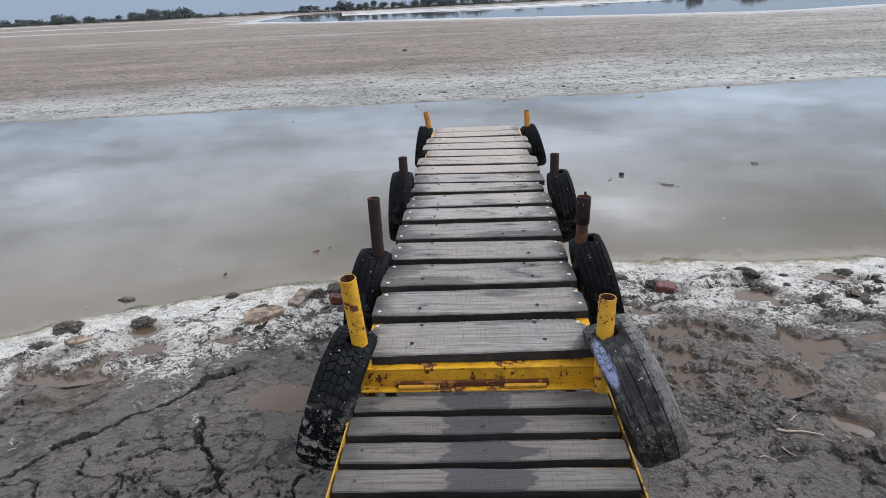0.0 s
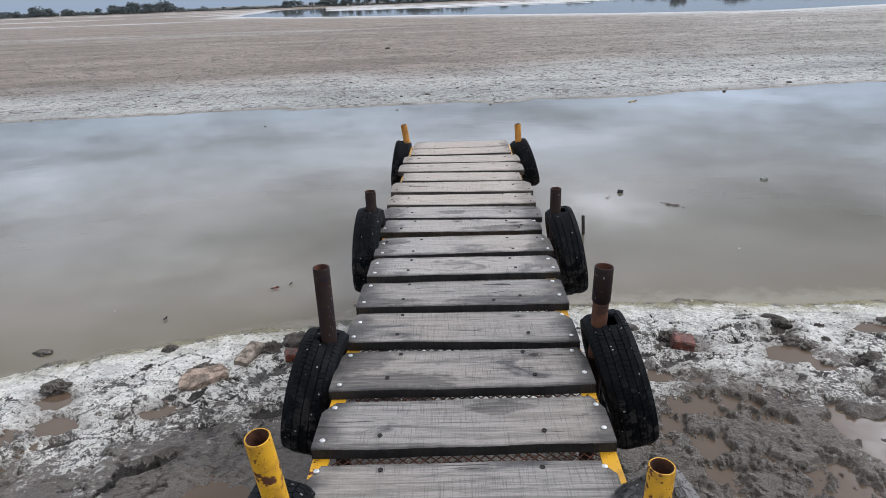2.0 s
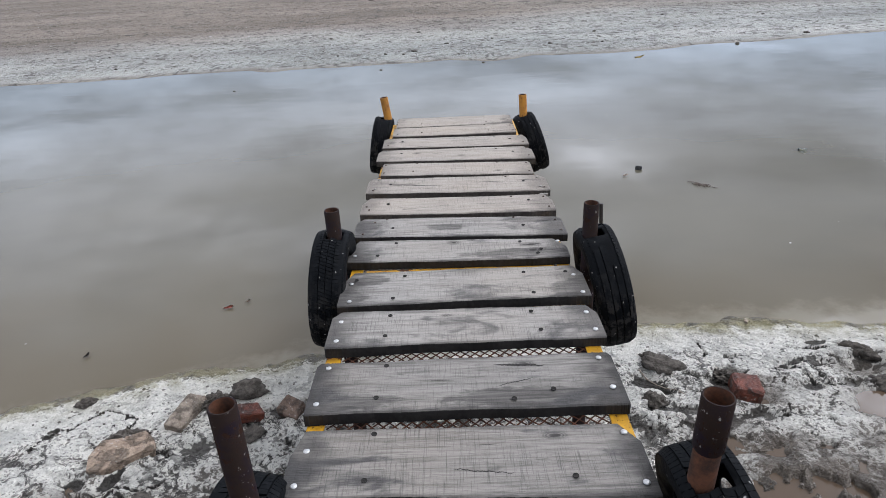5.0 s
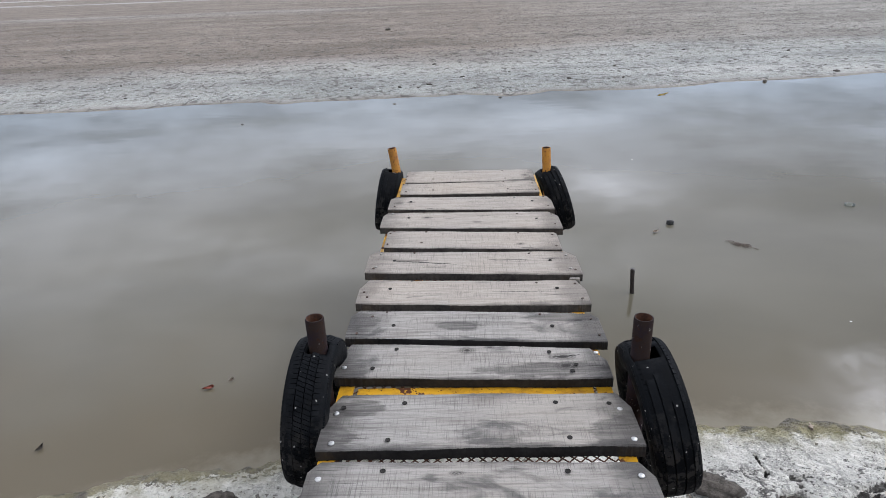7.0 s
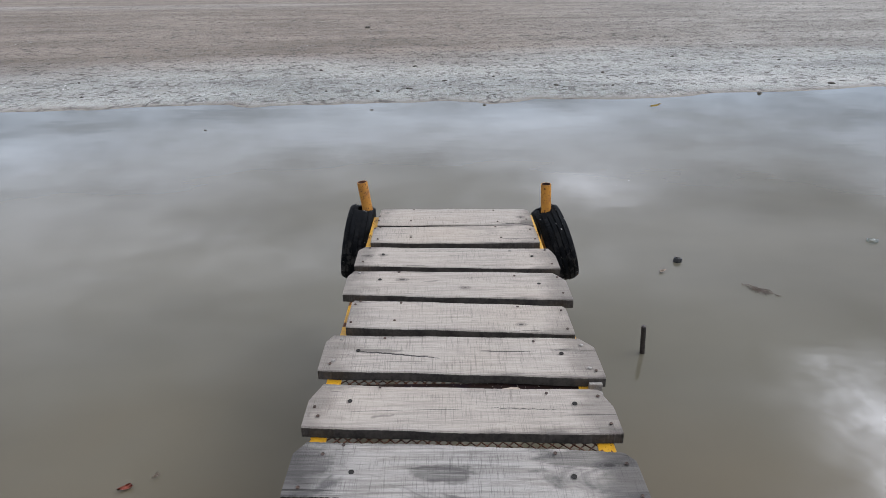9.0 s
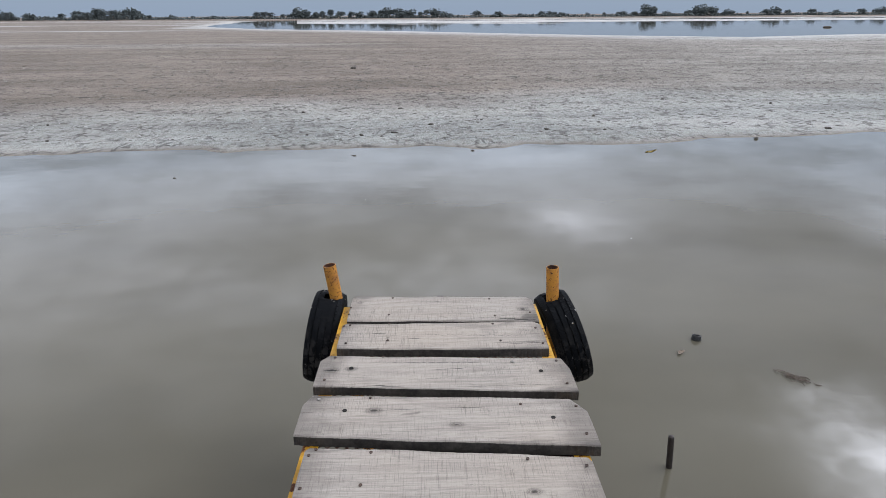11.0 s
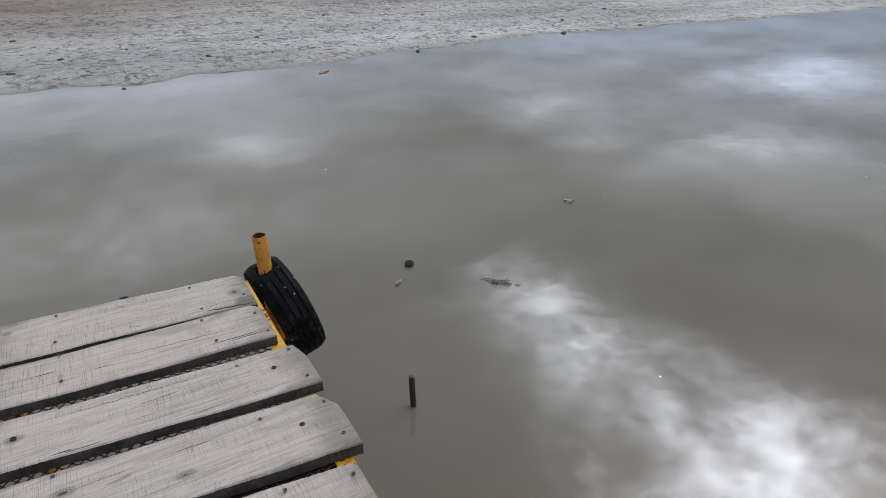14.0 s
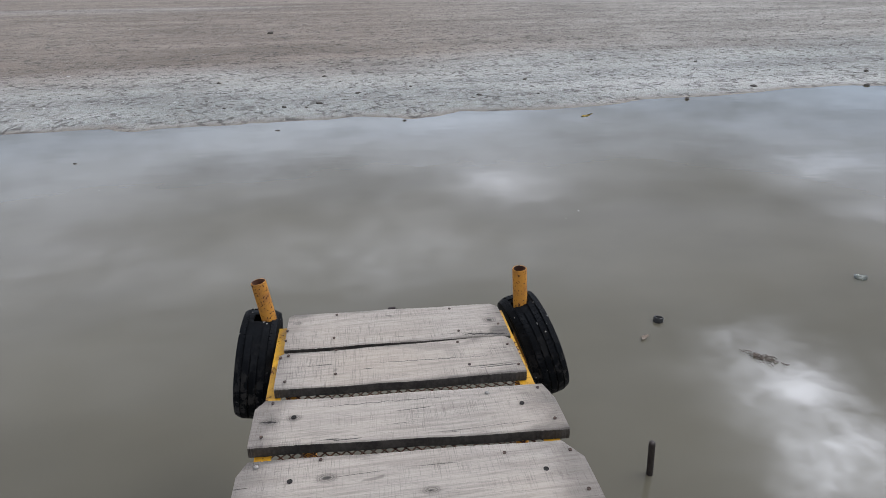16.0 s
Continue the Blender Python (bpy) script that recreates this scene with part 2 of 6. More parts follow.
def rubber(name, base, dust, muddy, patch=None):
    m, g = material(name)
    co, r, p = own_space(g)
    n = g.nz(p, 11.0, 6.0, 0.65)
    f = g.nz(p, 70.0, 4.0, 0.6)
    c = g.mix(g.band(n, 0.35, 0.7), base, tuple(x * 1.9 for x in base))
    c = g.mix(g.math("MULTIPLY", g.band(n, 0.5, 0.72), dust), c, (0.17, 0.165, 0.155))
    spots = g.band(g.cells(g.vec("ADD", p, g.vec("MULTIPLY", g.node("ShaderNodeTexNoise", ("Vector", p), ("Scale", 30.0)).outputs[1], (0.02, 0.02, 0.02))), 24.0), 0.11, 0.07)
    c = g.mix(g.math("MULTIPLY", spots, 0.75), c, (0.42, 0.41, 0.39))
    # dried mud flung up on the lower half
    z = g.node("ShaderNodeSeparateXYZ", (0, co)).outputs[2]
    mud_on = g.math("MULTIPLY", g.band(g.math("ADD", z, g.math("MULTIPLY", g.math("SUBTRACT", n, 0.5), 0.4)), 0.22, -0.10), g.band(g.nz(p, 19.0, 5.0, 0.7), 0.50, 0.55))
    c = g.mix(g.math("MULTIPLY", mud_on, muddy), c, (0.30, 0.28, 0.255))
    if patch:
        # a brush of paint on one shoulder
        d = g.vec("LENGTH", g.vec("MULTIPLY", g.vec("SUBTRACT", co, patch), (34.0, 7.0, 10.0)))
        on = g.math("MULTIPLY", g.band(g.math("ADD", d, g.math("MULTIPLY", n, 0.7)), 1.35, 1.0), g.band(f, 0.32, 0.44))
        c = g.mix(g.math("MULTIPLY", on, 0.85), c, (0.30, 0.34, 0.50))
    relief = g.math("ADD", f, n)
    if patch:
        # perished rubber: wrinkles round the tread, some filled with pale dust
        round_ = g.node("ShaderNodeSeparateXYZ", (0, co))
        angle = g.math("ARCTAN2", round_.outputs[1], round_.outputs[2])
        wp = g.node("ShaderNodeCombineXYZ", (0, g.math("MULTIPLY", round_.outputs[0], 60.0)), (1, g.math("MULTIPLY", angle, 3.5)), (2, 0.0)).outputs[0]
        crease = g.band(g.math("ABSOLUTE", g.math("SUBTRACT", g.nz(wp, 1.0, 5.0, 0.62, 0.8), 0.5)), 0.035, 0.0)
        c = g.mix(g.math("MULTIPLY", crease, 0.8), c, (0.008, 0.008, 0.008))
        pale = g.band(g.math("ADD", round_.outputs[0], g.math("MULTIPLY", g.math("SUBTRACT", n, 0.5), 0.10)), 0.02, 0.085)
        c = g.mix(g.math("MULTIPLY", pale, g.math("SUBTRACT", 0.7, g.math("MULTIPLY", crease, 0.6))), c, (0.24, 0.235, 0.225))
        relief = g.math("SUBTRACT", relief, g.math("MULTIPLY", crease, 1.2))
    finish(g, c, g.band(n, 0.3, 0.7, 0.50, 0.78), g.bump(relief, 0.5, 0.003), spec=0.08)
    return m


def plain(name, a, b, scale, rough, relief=0.4, dist=0.004, metal=0.0, detail=5.0):
    m, g = material(name)
    co, r, p = own_space(g)
    n = g.nz(p, scale, detail, 0.62)
    f = g.nz(p, scale * 6, 3.0, 0.6)
    mixed = g.mix(g.band(g.math("ADD", g.math("MULTIPLY", n, 0.7), g.math("MULTIPLY", f, 0.3)), 0.34, 0.66), a, b)
    finish(g, mixed, rough, g.bump(g.math("ADD", n, g.math("MULTIPLY", f, 0.5)), relief, dist), metal)
    return m


def grimy(name, a, b, scale, rough):
    """Broken brick and tile, caked with mud in patches."""
    m, g = material(name)
    co, r, p = own_space(g)
    n = g.nz(p, scale, 6.0, 0.66)
    f = g.nz(p, scale * 7, 4.0, 0.65)
    c = g.mix(g.band(g.math("ADD", g.math("MULTIPLY", n, 0.6), g.math("MULTIPLY", f, 0.4)), 0.36, 0.64), a, b)
    caked = g.band(g.nz(g.lift(p, loc=(4, 1, 2)), 15.0, 6.0, 0.7), 0.50, 0.58)
    c = g.mix(g.math("MULTIPLY", caked, 0.55), c, (0.085, 0.072, 0.06))
    c = g.mix(g.math("MULTIPLY", g.band(f, 0.60, 0.68), 0.7), c, (0.05, 0.042, 0.036))
    c = g.mix(g.math("MULTIPLY", g.band(g.nz(p, 60.0, 3.0), 0.62, 0.70), 0.5), c, (0.5, 0.48, 0.45))
    finish(g, c, g.math("ADD", rough, g.math("MULTIPLY", caked, 0.15)), g.bump(g.math("ADD", n, g.math("ADD", g.math("MULTIPLY", f, 0.7), caked)), 1.0, 0.012))
    return m


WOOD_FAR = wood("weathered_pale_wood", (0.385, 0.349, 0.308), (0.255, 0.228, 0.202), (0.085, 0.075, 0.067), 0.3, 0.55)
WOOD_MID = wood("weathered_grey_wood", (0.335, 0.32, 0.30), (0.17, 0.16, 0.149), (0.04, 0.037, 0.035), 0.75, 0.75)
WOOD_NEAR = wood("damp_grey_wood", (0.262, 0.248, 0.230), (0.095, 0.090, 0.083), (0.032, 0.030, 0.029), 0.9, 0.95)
WOOD_STEP = wood("damp_dark_wood", (0.158, 0.147, 0.134), (0.060, 0.055, 0.050), (0.028, 0.027, 0.028), 0.9, 0.6, 0.85)
# sides and ends of the boards, with their shade put into the dark colour
EDGE_FAR = plain("shaded_sawn_edge_grey", (0.028, 0.025, 0.022), (0.075, 0.066, 0.058), 14, 0.85)
EDGE_NEAR = plain("shaded_sawn_edge_black", (0.007, 0.0065, 0.0065), (0.026, 0.024, 0.023), 14, 0.75)
YELLOW = paint_rust("yellow_paint", (0.60, 0.32, 0.018), (0.12, 0.042, 0.018), 0.075, specks=0.025)
YELLOW_DIRTY = paint_rust("dirty_yellow_paint", (0.46, 0.27, 0.035), (0.11, 0.055, 0.03), 0.10, 0.6)
YELLOW_OLD = paint_rust("rusting_yellow_paint", (0.50, 0.25, 0.02), (0.10, 0.042, 0.02), 0.10, 0.5)
YELLOW_AGED = paint_rust("aged_yellow_paint", (0.44, 0.19, 0.018), (0.095, 0.036, 0.015), 0.055, 0.55, specks=0.075)
RUST = paint_rust("rusty_pipe", (0.020, 0.011, 0.008), (0.042, 0.020, 0.013), 0.06, 0.62, 0.2, 0.5, 0.05)
RUST_FLAKE = paint_rust("flaking_rust", (0.30, 0.13, 0.02), (0.12, 0.04, 0.018), 0.16, 0.7)
RUST_DARK = plain("dark_rust", (0.035, 0.018, 0.012), (0.12, 0.045, 0.022), 25, 0.85)
RUBBER = rubber("black_rubber", (0.0028, 0.0034, 0.0044), 0.05, 0.12)
RUBBER_MUDDY = rubber("muddy_rubber", (0.0038, 0.0045, 0.0056), 0.06, 1.0)
RUBBER_WORN = rubber("worn_grey_rubber", (0.026, 0.026, 0.026), 1.0, 0.4, (-0.075, -0.12, 0.235))
BOLT = plain("zinc_bolt", (0.45, 0.45, 0.45), (0.68, 0.68, 0.67), 60, 0.38, 0.2, 0.001, 0.7)
BOLT_DULL = plain("dull_bolt", (0.16, 0.15, 0.14), (0.36, 0.34, 0.31), 60, 0.6, 0.2, 0.001, 0.3)
BOLT_RUST = plain("rusty_screw", (0.03, 0.022, 0.02), (0.10, 0.06, 0.045), 60, 0.7, 0.3, 0.001)
HOLE = plain("screw_pit", (0.008, 0.007, 0.006), (0.02, 0.018, 0.016), 60, 0.9)
CLOD_DRY = plain("crumbly_mud_clod", (0.040, 0.035, 0.030), (0.145, 0.128, 0.11), 34, 0.9, 1.0, 0.014)
BRICK = grimy("broken_brick", (0.10, 0.065, 0.048), (0.26, 0.18, 0.135), 16, 0.75)
BRICK_RED = grimy("wet_red_brick", (0.06, 0.016, 0.010), (0.22, 0.058, 0.030), 20, 0.40)
SLAB_GREY = grimy("tan_grey_brick", (0.17, 0.135, 0.105), (0.36, 0.30, 0.24), 14, 0.75)
SLAB = grimy("tan_clay_tile", (0.20, 0.145, 0.105), (0.43, 0.33, 0.25), 11, 0.75)
FLAKE = plain("curled_mud_skin", (0.23, 0.205, 0.175), (0.40, 0.38, 0.345), 0.6, 0.9, 0.6, 0.01)
FLAKE_PALE = plain("curled_salt_skin", (0.36, 0.37, 0.355), (0.58, 0.58, 0.56), 0.6, 0.9, 0.6, 0.01)
CRUMB = plain("mud_crumb", (0.10, 0.09, 0.078), (0.17, 0.15, 0.13), 22, 0.85, 0.9, 0.01)
CLOD = plain("dark_mud_clod", (0.05, 0.044, 0.038), (0.14, 0.125, 0.108), 22, 0.85, 0.9, 0.012)
WEED = plain("sodden_weed", (0.075, 0.055, 0.042), (0.20, 0.155, 0.125), 30, 0.6)
TWIG = plain("pale_dry_twig", (0.28, 0.22, 0.17), (0.47, 0.40, 0.33), 30, 0.8)
IRON = plain("black_wet_iron", (0.012, 0.010, 0.009), (0.04, 0.03, 0.025), 30, 0.5)
TIN = plain("dark_tin", (0.008, 0.008, 0.008), (0.035, 0.035, 0.033), 50, 0.45)
LEAF_RED = plain("red_wet_leaf", (0.34, 0.085, 0.055), (0.48, 0.15, 0.10), 40, 0.6)
LEAF_YELLOW = plain("yellow_leaf", (0.45, 0.30, 0.04), (0.6, 0.42, 0.09), 40, 0.6)
BARK = plain("bark", (0.05, 0.042, 0.035), (0.11, 0.095, 0.08), 5, 0.9)
# leaves of the far bank, lightened and blued: distance haze put into the colour
HAZED_FOLIAGE = plain("hazed_foliage", (0.068, 0.084, 0.088), (0.105, 0.124, 0.122), 0.9, 0.9)


def clear_glass():
    m, g = material("bottle_glass")
    b = g.node("ShaderNodeBsdfPrincipled", ("Base Color", (0.75, 0.8, 0.76)), ("Roughness", 0.06), ("IOR", 1.45), ("Transmission Weight", 0.9))
    g.node("ShaderNodeOutputMaterial", (0, b))
    return m


GLASS = clear_glass()


def water_material(name, murk, deep, ripple, bed_shows=0.0):
    m, g = material(name)
    p = g.node("ShaderNodeNewGeometry").outputs["Position"]
    c = g.mix(g.band(g.nz(g.lift(p, (0.35, 0.5, 1)), 1.0, 4.0, 0.55), 0.3, 0.72), murk, deep)
    shallow = g.band(g.math("ADD", g.node("ShaderNodeSeparateXYZ", (0, p)).outputs[1], g.math("MULTIPLY", g.nz(p, 0.6, 3.0), 2.0)), 8.6, 6.4)
    c = g.mix(g.math("MULTIPLY", shallow, 0.5), c, (murk[0] * 1.15, murk[1] * 0.95, murk[2] * 0.75))
    # the pale bed showing through by the shore
    pos = g.node("ShaderNodeSeparateXYZ", (0, p))
    edge_y = g.math("MINIMUM", 5.88, g.math("ADD", 6.03, g.math("MULTIPLY", pos.outputs[0], 0.37)))
    bed = g.math("ADD", g.math("SUBTRACT", pos.outputs[1], edge_y), g.math("MULTIPLY", g.math("SUBTRACT", g.nz(p, 5.0, 5.0, 0.65), 0.5), 0.5))
    if bed_shows:
        c = g.mix(g.math("MULTIPLY", g.band(bed, 0.22, -0.05), bed_shows), c, (0.24, 0.22, 0.17))
    specks = g.band(g.cells(p, 2.4), 0.030, 0.018)
    c = g.mix(g.math("MULTIPLY", specks, g.band(g.nz(p, 0.5, 2.0), 0.5, 0.6)), c, (0.5, 0.5, 0.47))
    long_ = g.nz(g.lift(p, (1.0, 1.6, 1)), 2.2, 2.0, 0.5)
    short = g.nz(g.lift(p, (1.0, 2.2, 1)), 16.0, 2.0, 0.5)
    calm = g.band(g.nz(g.lift(p, (1, 1, 1), (4, 2, 0)), 0.7, 2.0), 0.42, 0.66)
    h = g.math("ADD", g.math("MULTIPLY", long_, 1.0), g.math("MULTIPLY", g.math("MULTIPLY", short, calm), 0.10))
    ruffled = g.band(g.node("ShaderNodeSeparateXYZ", (0, p)).outputs[1], 40.0, 130.0, 0.008, 0.035)
    finish(g, c, ruffled, g.bump(h, 1.0, ripple), ior=1.333)
    return m


WATER = water_material("murky_water", (0.104, 0.096, 0.071), (0.083, 0.077, 0.057), 0.0007, 0.5)
PUDDLE = water_material("muddy_puddle", (0.088, 0.069, 0.053), (0.068, 0.055, 0.043), 0.0004)


def ground_material():
    """Grey-brown mud with a pale salt crust; the masks lie on the sheet as attributes."""
    m, g = material("salt_mud")
    p = g.node("ShaderNodeNewGeometry").outputs["Position"]
    at = g.t.nodes.new("ShaderNodeAttribute")
    at.attribute_name = "salt"
    wt = g.t.nodes.new("ShaderNodeAttribute")
    wt.attribute_name = "wet"
    fl = g.t.nodes.new("ShaderNodeAttribute")
    fl.attribute_name = "flat"
    ys = g.node("ShaderNodeSeparateXYZ", (0, p))
    n1 = g.nz(p, 1.3, 6.0, 0.62)
    n2 = g.nz(p, 7.0, 6.0, 0.68)
    n3 = g.nz(p, 38.0, 4.0, 0.65)
    n4 = g.nz(p, 120.0, 3.0, 0.6)
    mud = g.mix(g.band(n1, 0.3, 0.7), (0.092, 0.080, 0.068), (0.150, 0.132, 0.113))
    mud = g.mix(g.band(n2, 0.54, 0.70, 0.0, 0.4), mud, (0.085, 0.075, 0.066))
    mud = g.mix(g.band(g.nz(p, 60.0, 4.0, 0.7), 0.55, 0.68, 0.0, 0.6), mud, (0.065, 0.058, 0.05))
    mud = g.mix(g.band(n3, 0.54, 0.7, 0.0, 0.3), mud, (0.24, 0.22, 0.195))
    mud = g.mix(g.band(n4, 0.50, 0.66, 0.0, 0.55), mud, (0.045, 0.039, 0.033))
    mud = g.mix(g.band(g.nz(p, 95.0, 3.0, 0.65), 0.60, 0.72, 0.0, 0.45), mud, (0.30, 0.275, 0.245))
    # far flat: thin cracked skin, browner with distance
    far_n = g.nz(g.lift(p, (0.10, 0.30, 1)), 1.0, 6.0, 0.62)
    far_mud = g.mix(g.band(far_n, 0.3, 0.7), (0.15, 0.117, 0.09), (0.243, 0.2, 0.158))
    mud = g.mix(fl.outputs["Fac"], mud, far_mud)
    crust = g.mix(g.band(n2, 0.35, 0.7), (0.82, 0.80, 0.735), (0.62, 0.61, 0.565))
    trod = g.band(at.outputs["Fac"], 0.95, 0.68, 0.30, 1.0)
    crust = g.mix(g.band(g.nz(p, 2.1, 5.0, 0.6), 0.54, 0.74, 0.0, 0.4), crust, (0.38, 0.40, 0.38))
    crust = g.mix(g.math("MULTIPLY", g.band(n3, 0.54, 0.64, 0.0, 0.7), trod), crust, (0.22, 0.21, 0.19))
    crust = g.mix(g.math("MULTIPLY", g.band(g.nz(p, 17.0, 5.0, 0.7), 0.57, 0.62, 0.0, 0.8), trod), crust, (0.13, 0.12, 0.105))
    # small pits and dark specks in the skin
    shift = g.vec("MULTIPLY", g.node("ShaderNodeTexNoise", ("Vector", p), ("Scale", 40.0), ("Detail", 2.0)).outputs[1], (0.03, 0.03, 0.0))
    pit_p = g.lift(g.vec("ADD", p, shift), (1.0, 1.25, 0.0))
    pits = g.math("MULTIPLY", g.band(g.cells(pit_p, 19.0), 0.24, 0.17), g.band(g.nz(p, 5.0, 2.0), 0.44, 0.56))
    pits = g.math("MAXIMUM", pits, g.math("MULTIPLY", g.band(g.cells(pit_p, 44.0), 0.25, 0.17), g.band(g.nz(p, 9.0, 2.0), 0.46, 0.56)))
    pits = g.math("MULTIPLY", pits, g.math("SUBTRACT", 1.0, fl.outputs["Fac"]))
    crust = g.mix(g.math("MULTIPLY", pits, 0.85), crust, (0.115, 0.105, 0.092))
    m2 = g.math("ADD", at.outputs["Fac"], g.math("ADD", g.math("MULTIPLY", g.math("SUBTRACT", n2, 0.5), 0.75), g.math("MULTIPLY", g.math("SUBTRACT", n3, 0.5), 1.25)))
    patchy = g.math("MULTIPLY", at.outputs["Fac"], g.band(g.math("ADD", n2, g.math("MULTIPLY", far_n, 0.6)), 0.5, 1.05, 0.45, 1.15), None, True)
    salt = g.node("ShaderNodeMix", (0, fl.outputs["Fac"]), (2, g.band(m2, 0.44, 0.58)), (3, patchy)).outputs[0]
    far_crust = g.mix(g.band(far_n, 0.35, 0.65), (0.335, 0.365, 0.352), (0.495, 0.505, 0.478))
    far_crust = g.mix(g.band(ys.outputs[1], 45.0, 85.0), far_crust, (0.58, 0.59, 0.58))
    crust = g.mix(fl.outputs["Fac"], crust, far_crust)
    c = g.mix(salt, mud, crust)
    # hairline drying cracks of the shore
    jag = g.vec("MULTIPLY", g.vec("SUBTRACT", g.node("ShaderNodeTexNoise", ("Vector", p), ("Scale", 3.2), ("Detail", 7.0), ("Roughness", 0.68)).outputs[1], (0.5, 0.5, 0.5)), (0.62, 0.62, 0.0))
    hair_p = g.lift(g.vec("ADD", p, jag), (1.0, 1.3, 0.0))
    hair = g.math("MULTIPLY", g.band(g.cells(hair_p, 1.9, "DISTANCE_TO_EDGE"), 0.026, 0.010), g.band(g.nz(p, 1.9, 4.0, 0.6), 0.44, 0.50))
    hair = g.math("MAXIMUM", hair, g.math("MULTIPLY", g.band(g.cells(hair_p, 5.2, "DISTANCE_TO_EDGE"), 0.036, 0.014), g.band(g.nz(g.lift(p, (1, 1, 1), (5, 3, 0)), 2.2, 4.0, 0.6), 0.47, 0.54)))
    hair = g.math("MULTIPLY", g.math("MULTIPLY", hair, trod), g.math("SUBTRACT", 1.0, fl.outputs["Fac"]))
    c = g.mix(g.math("MULTIPLY", hair, 0.9), c, (0.035, 0.030, 0.026))
    grit = g.nz(g.lift(p, (1.0, 0.35, 1)), 9.0, 4.0, 0.7)
    c = g.mix(g.math("MULTIPLY", g.band(grit, 0.53, 0.66), g.math("MULTIPLY", fl.outputs["Fac"], 0.42)), c, (0.075, 0.066, 0.056))
    # cracks and flakes of the far flat
    cell_p = g.vec("ADD", g.lift(p, (1, 0.8, 1)), g.vec("MULTIPLY", g.node("ShaderNodeTexNoise", ("Vector", p), ("Scale", 1.8), ("Detail", 3.0)).outputs[1], (0.55, 0.55, 0.0)))
    crack_a = g.band(g.cells(cell_p, 1.5, "DISTANCE_TO_EDGE"), 0.07, 0.02)
    crack_b = g.band(g.cells(cell_p, 3.3, "DISTANCE_TO_EDGE"), 0.14, 0.03)
    crack_on = g.band(g.nz(p, 0.9, 5.0, 0.65), 0.40, 0.56)
    cracks = g.math("MAXIMUM", g.math("MULTIPLY", crack_a, g.math("MULTIPLY", crack_on, g.band(g.nz(p, 1.7, 3.0), 0.5, 0.62))), g.math("MULTIPLY", crack_b, g.math("MULTIPLY", crack_on, g.band(g.nz(g.lift(p, (1, 1, 1), (9, 0, 0)), 2.3, 3.0), 0.42, 0.6))))
    cracks = g.math("MULTIPLY", cracks, fl.outputs["Fac"])
    c = g.mix(g.math("MULTIPLY", cracks, g.band(salt, 0.2, 0.8, 0.9, 0.62)), c, (0.055, 0.048, 0.041))
    # shade inside open cracks and pits put into the colour; dug dark crumbs too
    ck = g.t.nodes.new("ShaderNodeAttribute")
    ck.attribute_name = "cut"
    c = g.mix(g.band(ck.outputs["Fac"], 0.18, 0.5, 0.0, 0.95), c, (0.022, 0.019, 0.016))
    # sludge in hollows
    c = g.mix(g.math("MULTIPLY", wt.outputs["Fac"], 0.75), c, (0.155, 0.13, 0.105))
    # yellow-green algae along the waterline
    alg = g.t.nodes.new("ShaderNodeAttribute")
    alg.attribute_name = "algae"
    c = g.mix(g.math("MULTIPLY", alg.outputs["Fac"], g.band(n2, 0.40, 0.58, 0.15, 0.8)), c, (0.31, 0.275, 0.135))
    h = g.math("ADD", g.math("ADD", g.math("MULTIPLY", n2, 0.45), g.math("MULTIPLY", n3, 0.9)), g.math("ADD", g.math("MULTIPLY", n4, 0.4), g.math("MULTIPLY", g.nz(p, 17.0, 5.0, 0.7), 0.9)))
    h = g.math("SUBTRACT", h, g.math("ADD", g.math("MULTIPLY", g.math("MAXIMUM", cracks, hair), 1.4), g.math("MULTIPLY", pits, 0.5)))
    rough = g.math("SUBTRACT", g.math("ADD", g.band(n1, 0.3, 0.7, 0.42, 0.62), g.math("MAXIMUM", g.math("MULTIPLY", salt, 0.2), g.math("MULTIPLY", fl.outputs["Fac"], 0.28))), g.math("MULTIPLY", wt.outputs["Fac"], 0.3))
    finish(g, c, rough, g.bump(h, g.math("ADD", 0.80, g.math("MULTIPLY", salt, 0.20)), 0.042))
    return m


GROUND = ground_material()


# ---- the sheet of ground, the water ----
def hashed(ix, iy, seed):
    h = (ix.astype(np.int64) * 374761393 + iy.astype(np.int64) * 668265263 + seed * 974711) & 0x7FFFFFFF
    h = ((h ^ (h >> 13)) * 1274126177) & 0x7FFFFFFF
    return ((h ^ (h >> 16)) & 0xFFFF) / 65535.0


def value_noise(x, y, seed):
    ix, iy = np.floor(x), np.floor(y)
    fx, fy = x - ix, y - iy
    fx, fy = fx * fx * (3 - 2 * fx), fy * fy * (3 - 2 * fy)
    a, b = hashed(ix, iy, seed), hashed(ix + 1, iy, seed)
    c, d = hashed(ix, iy + 1, seed), hashed(ix + 1, iy + 1, seed)
    return (a * (1 - fx) + b * fx) * (1 - fy) + (c * (1 - fx) + d * fx) * fy - 0.5


def fbm(x, y, scale, seed, octaves=4, rough=0.5):
    out, amp = 0.0, 1.0
    for k in range(octaves):
        out = out + amp * value_noise(x * scale, y * scale, seed + 7 * k)
        scale, amp = scale * 2.03, amp * rough
    return out


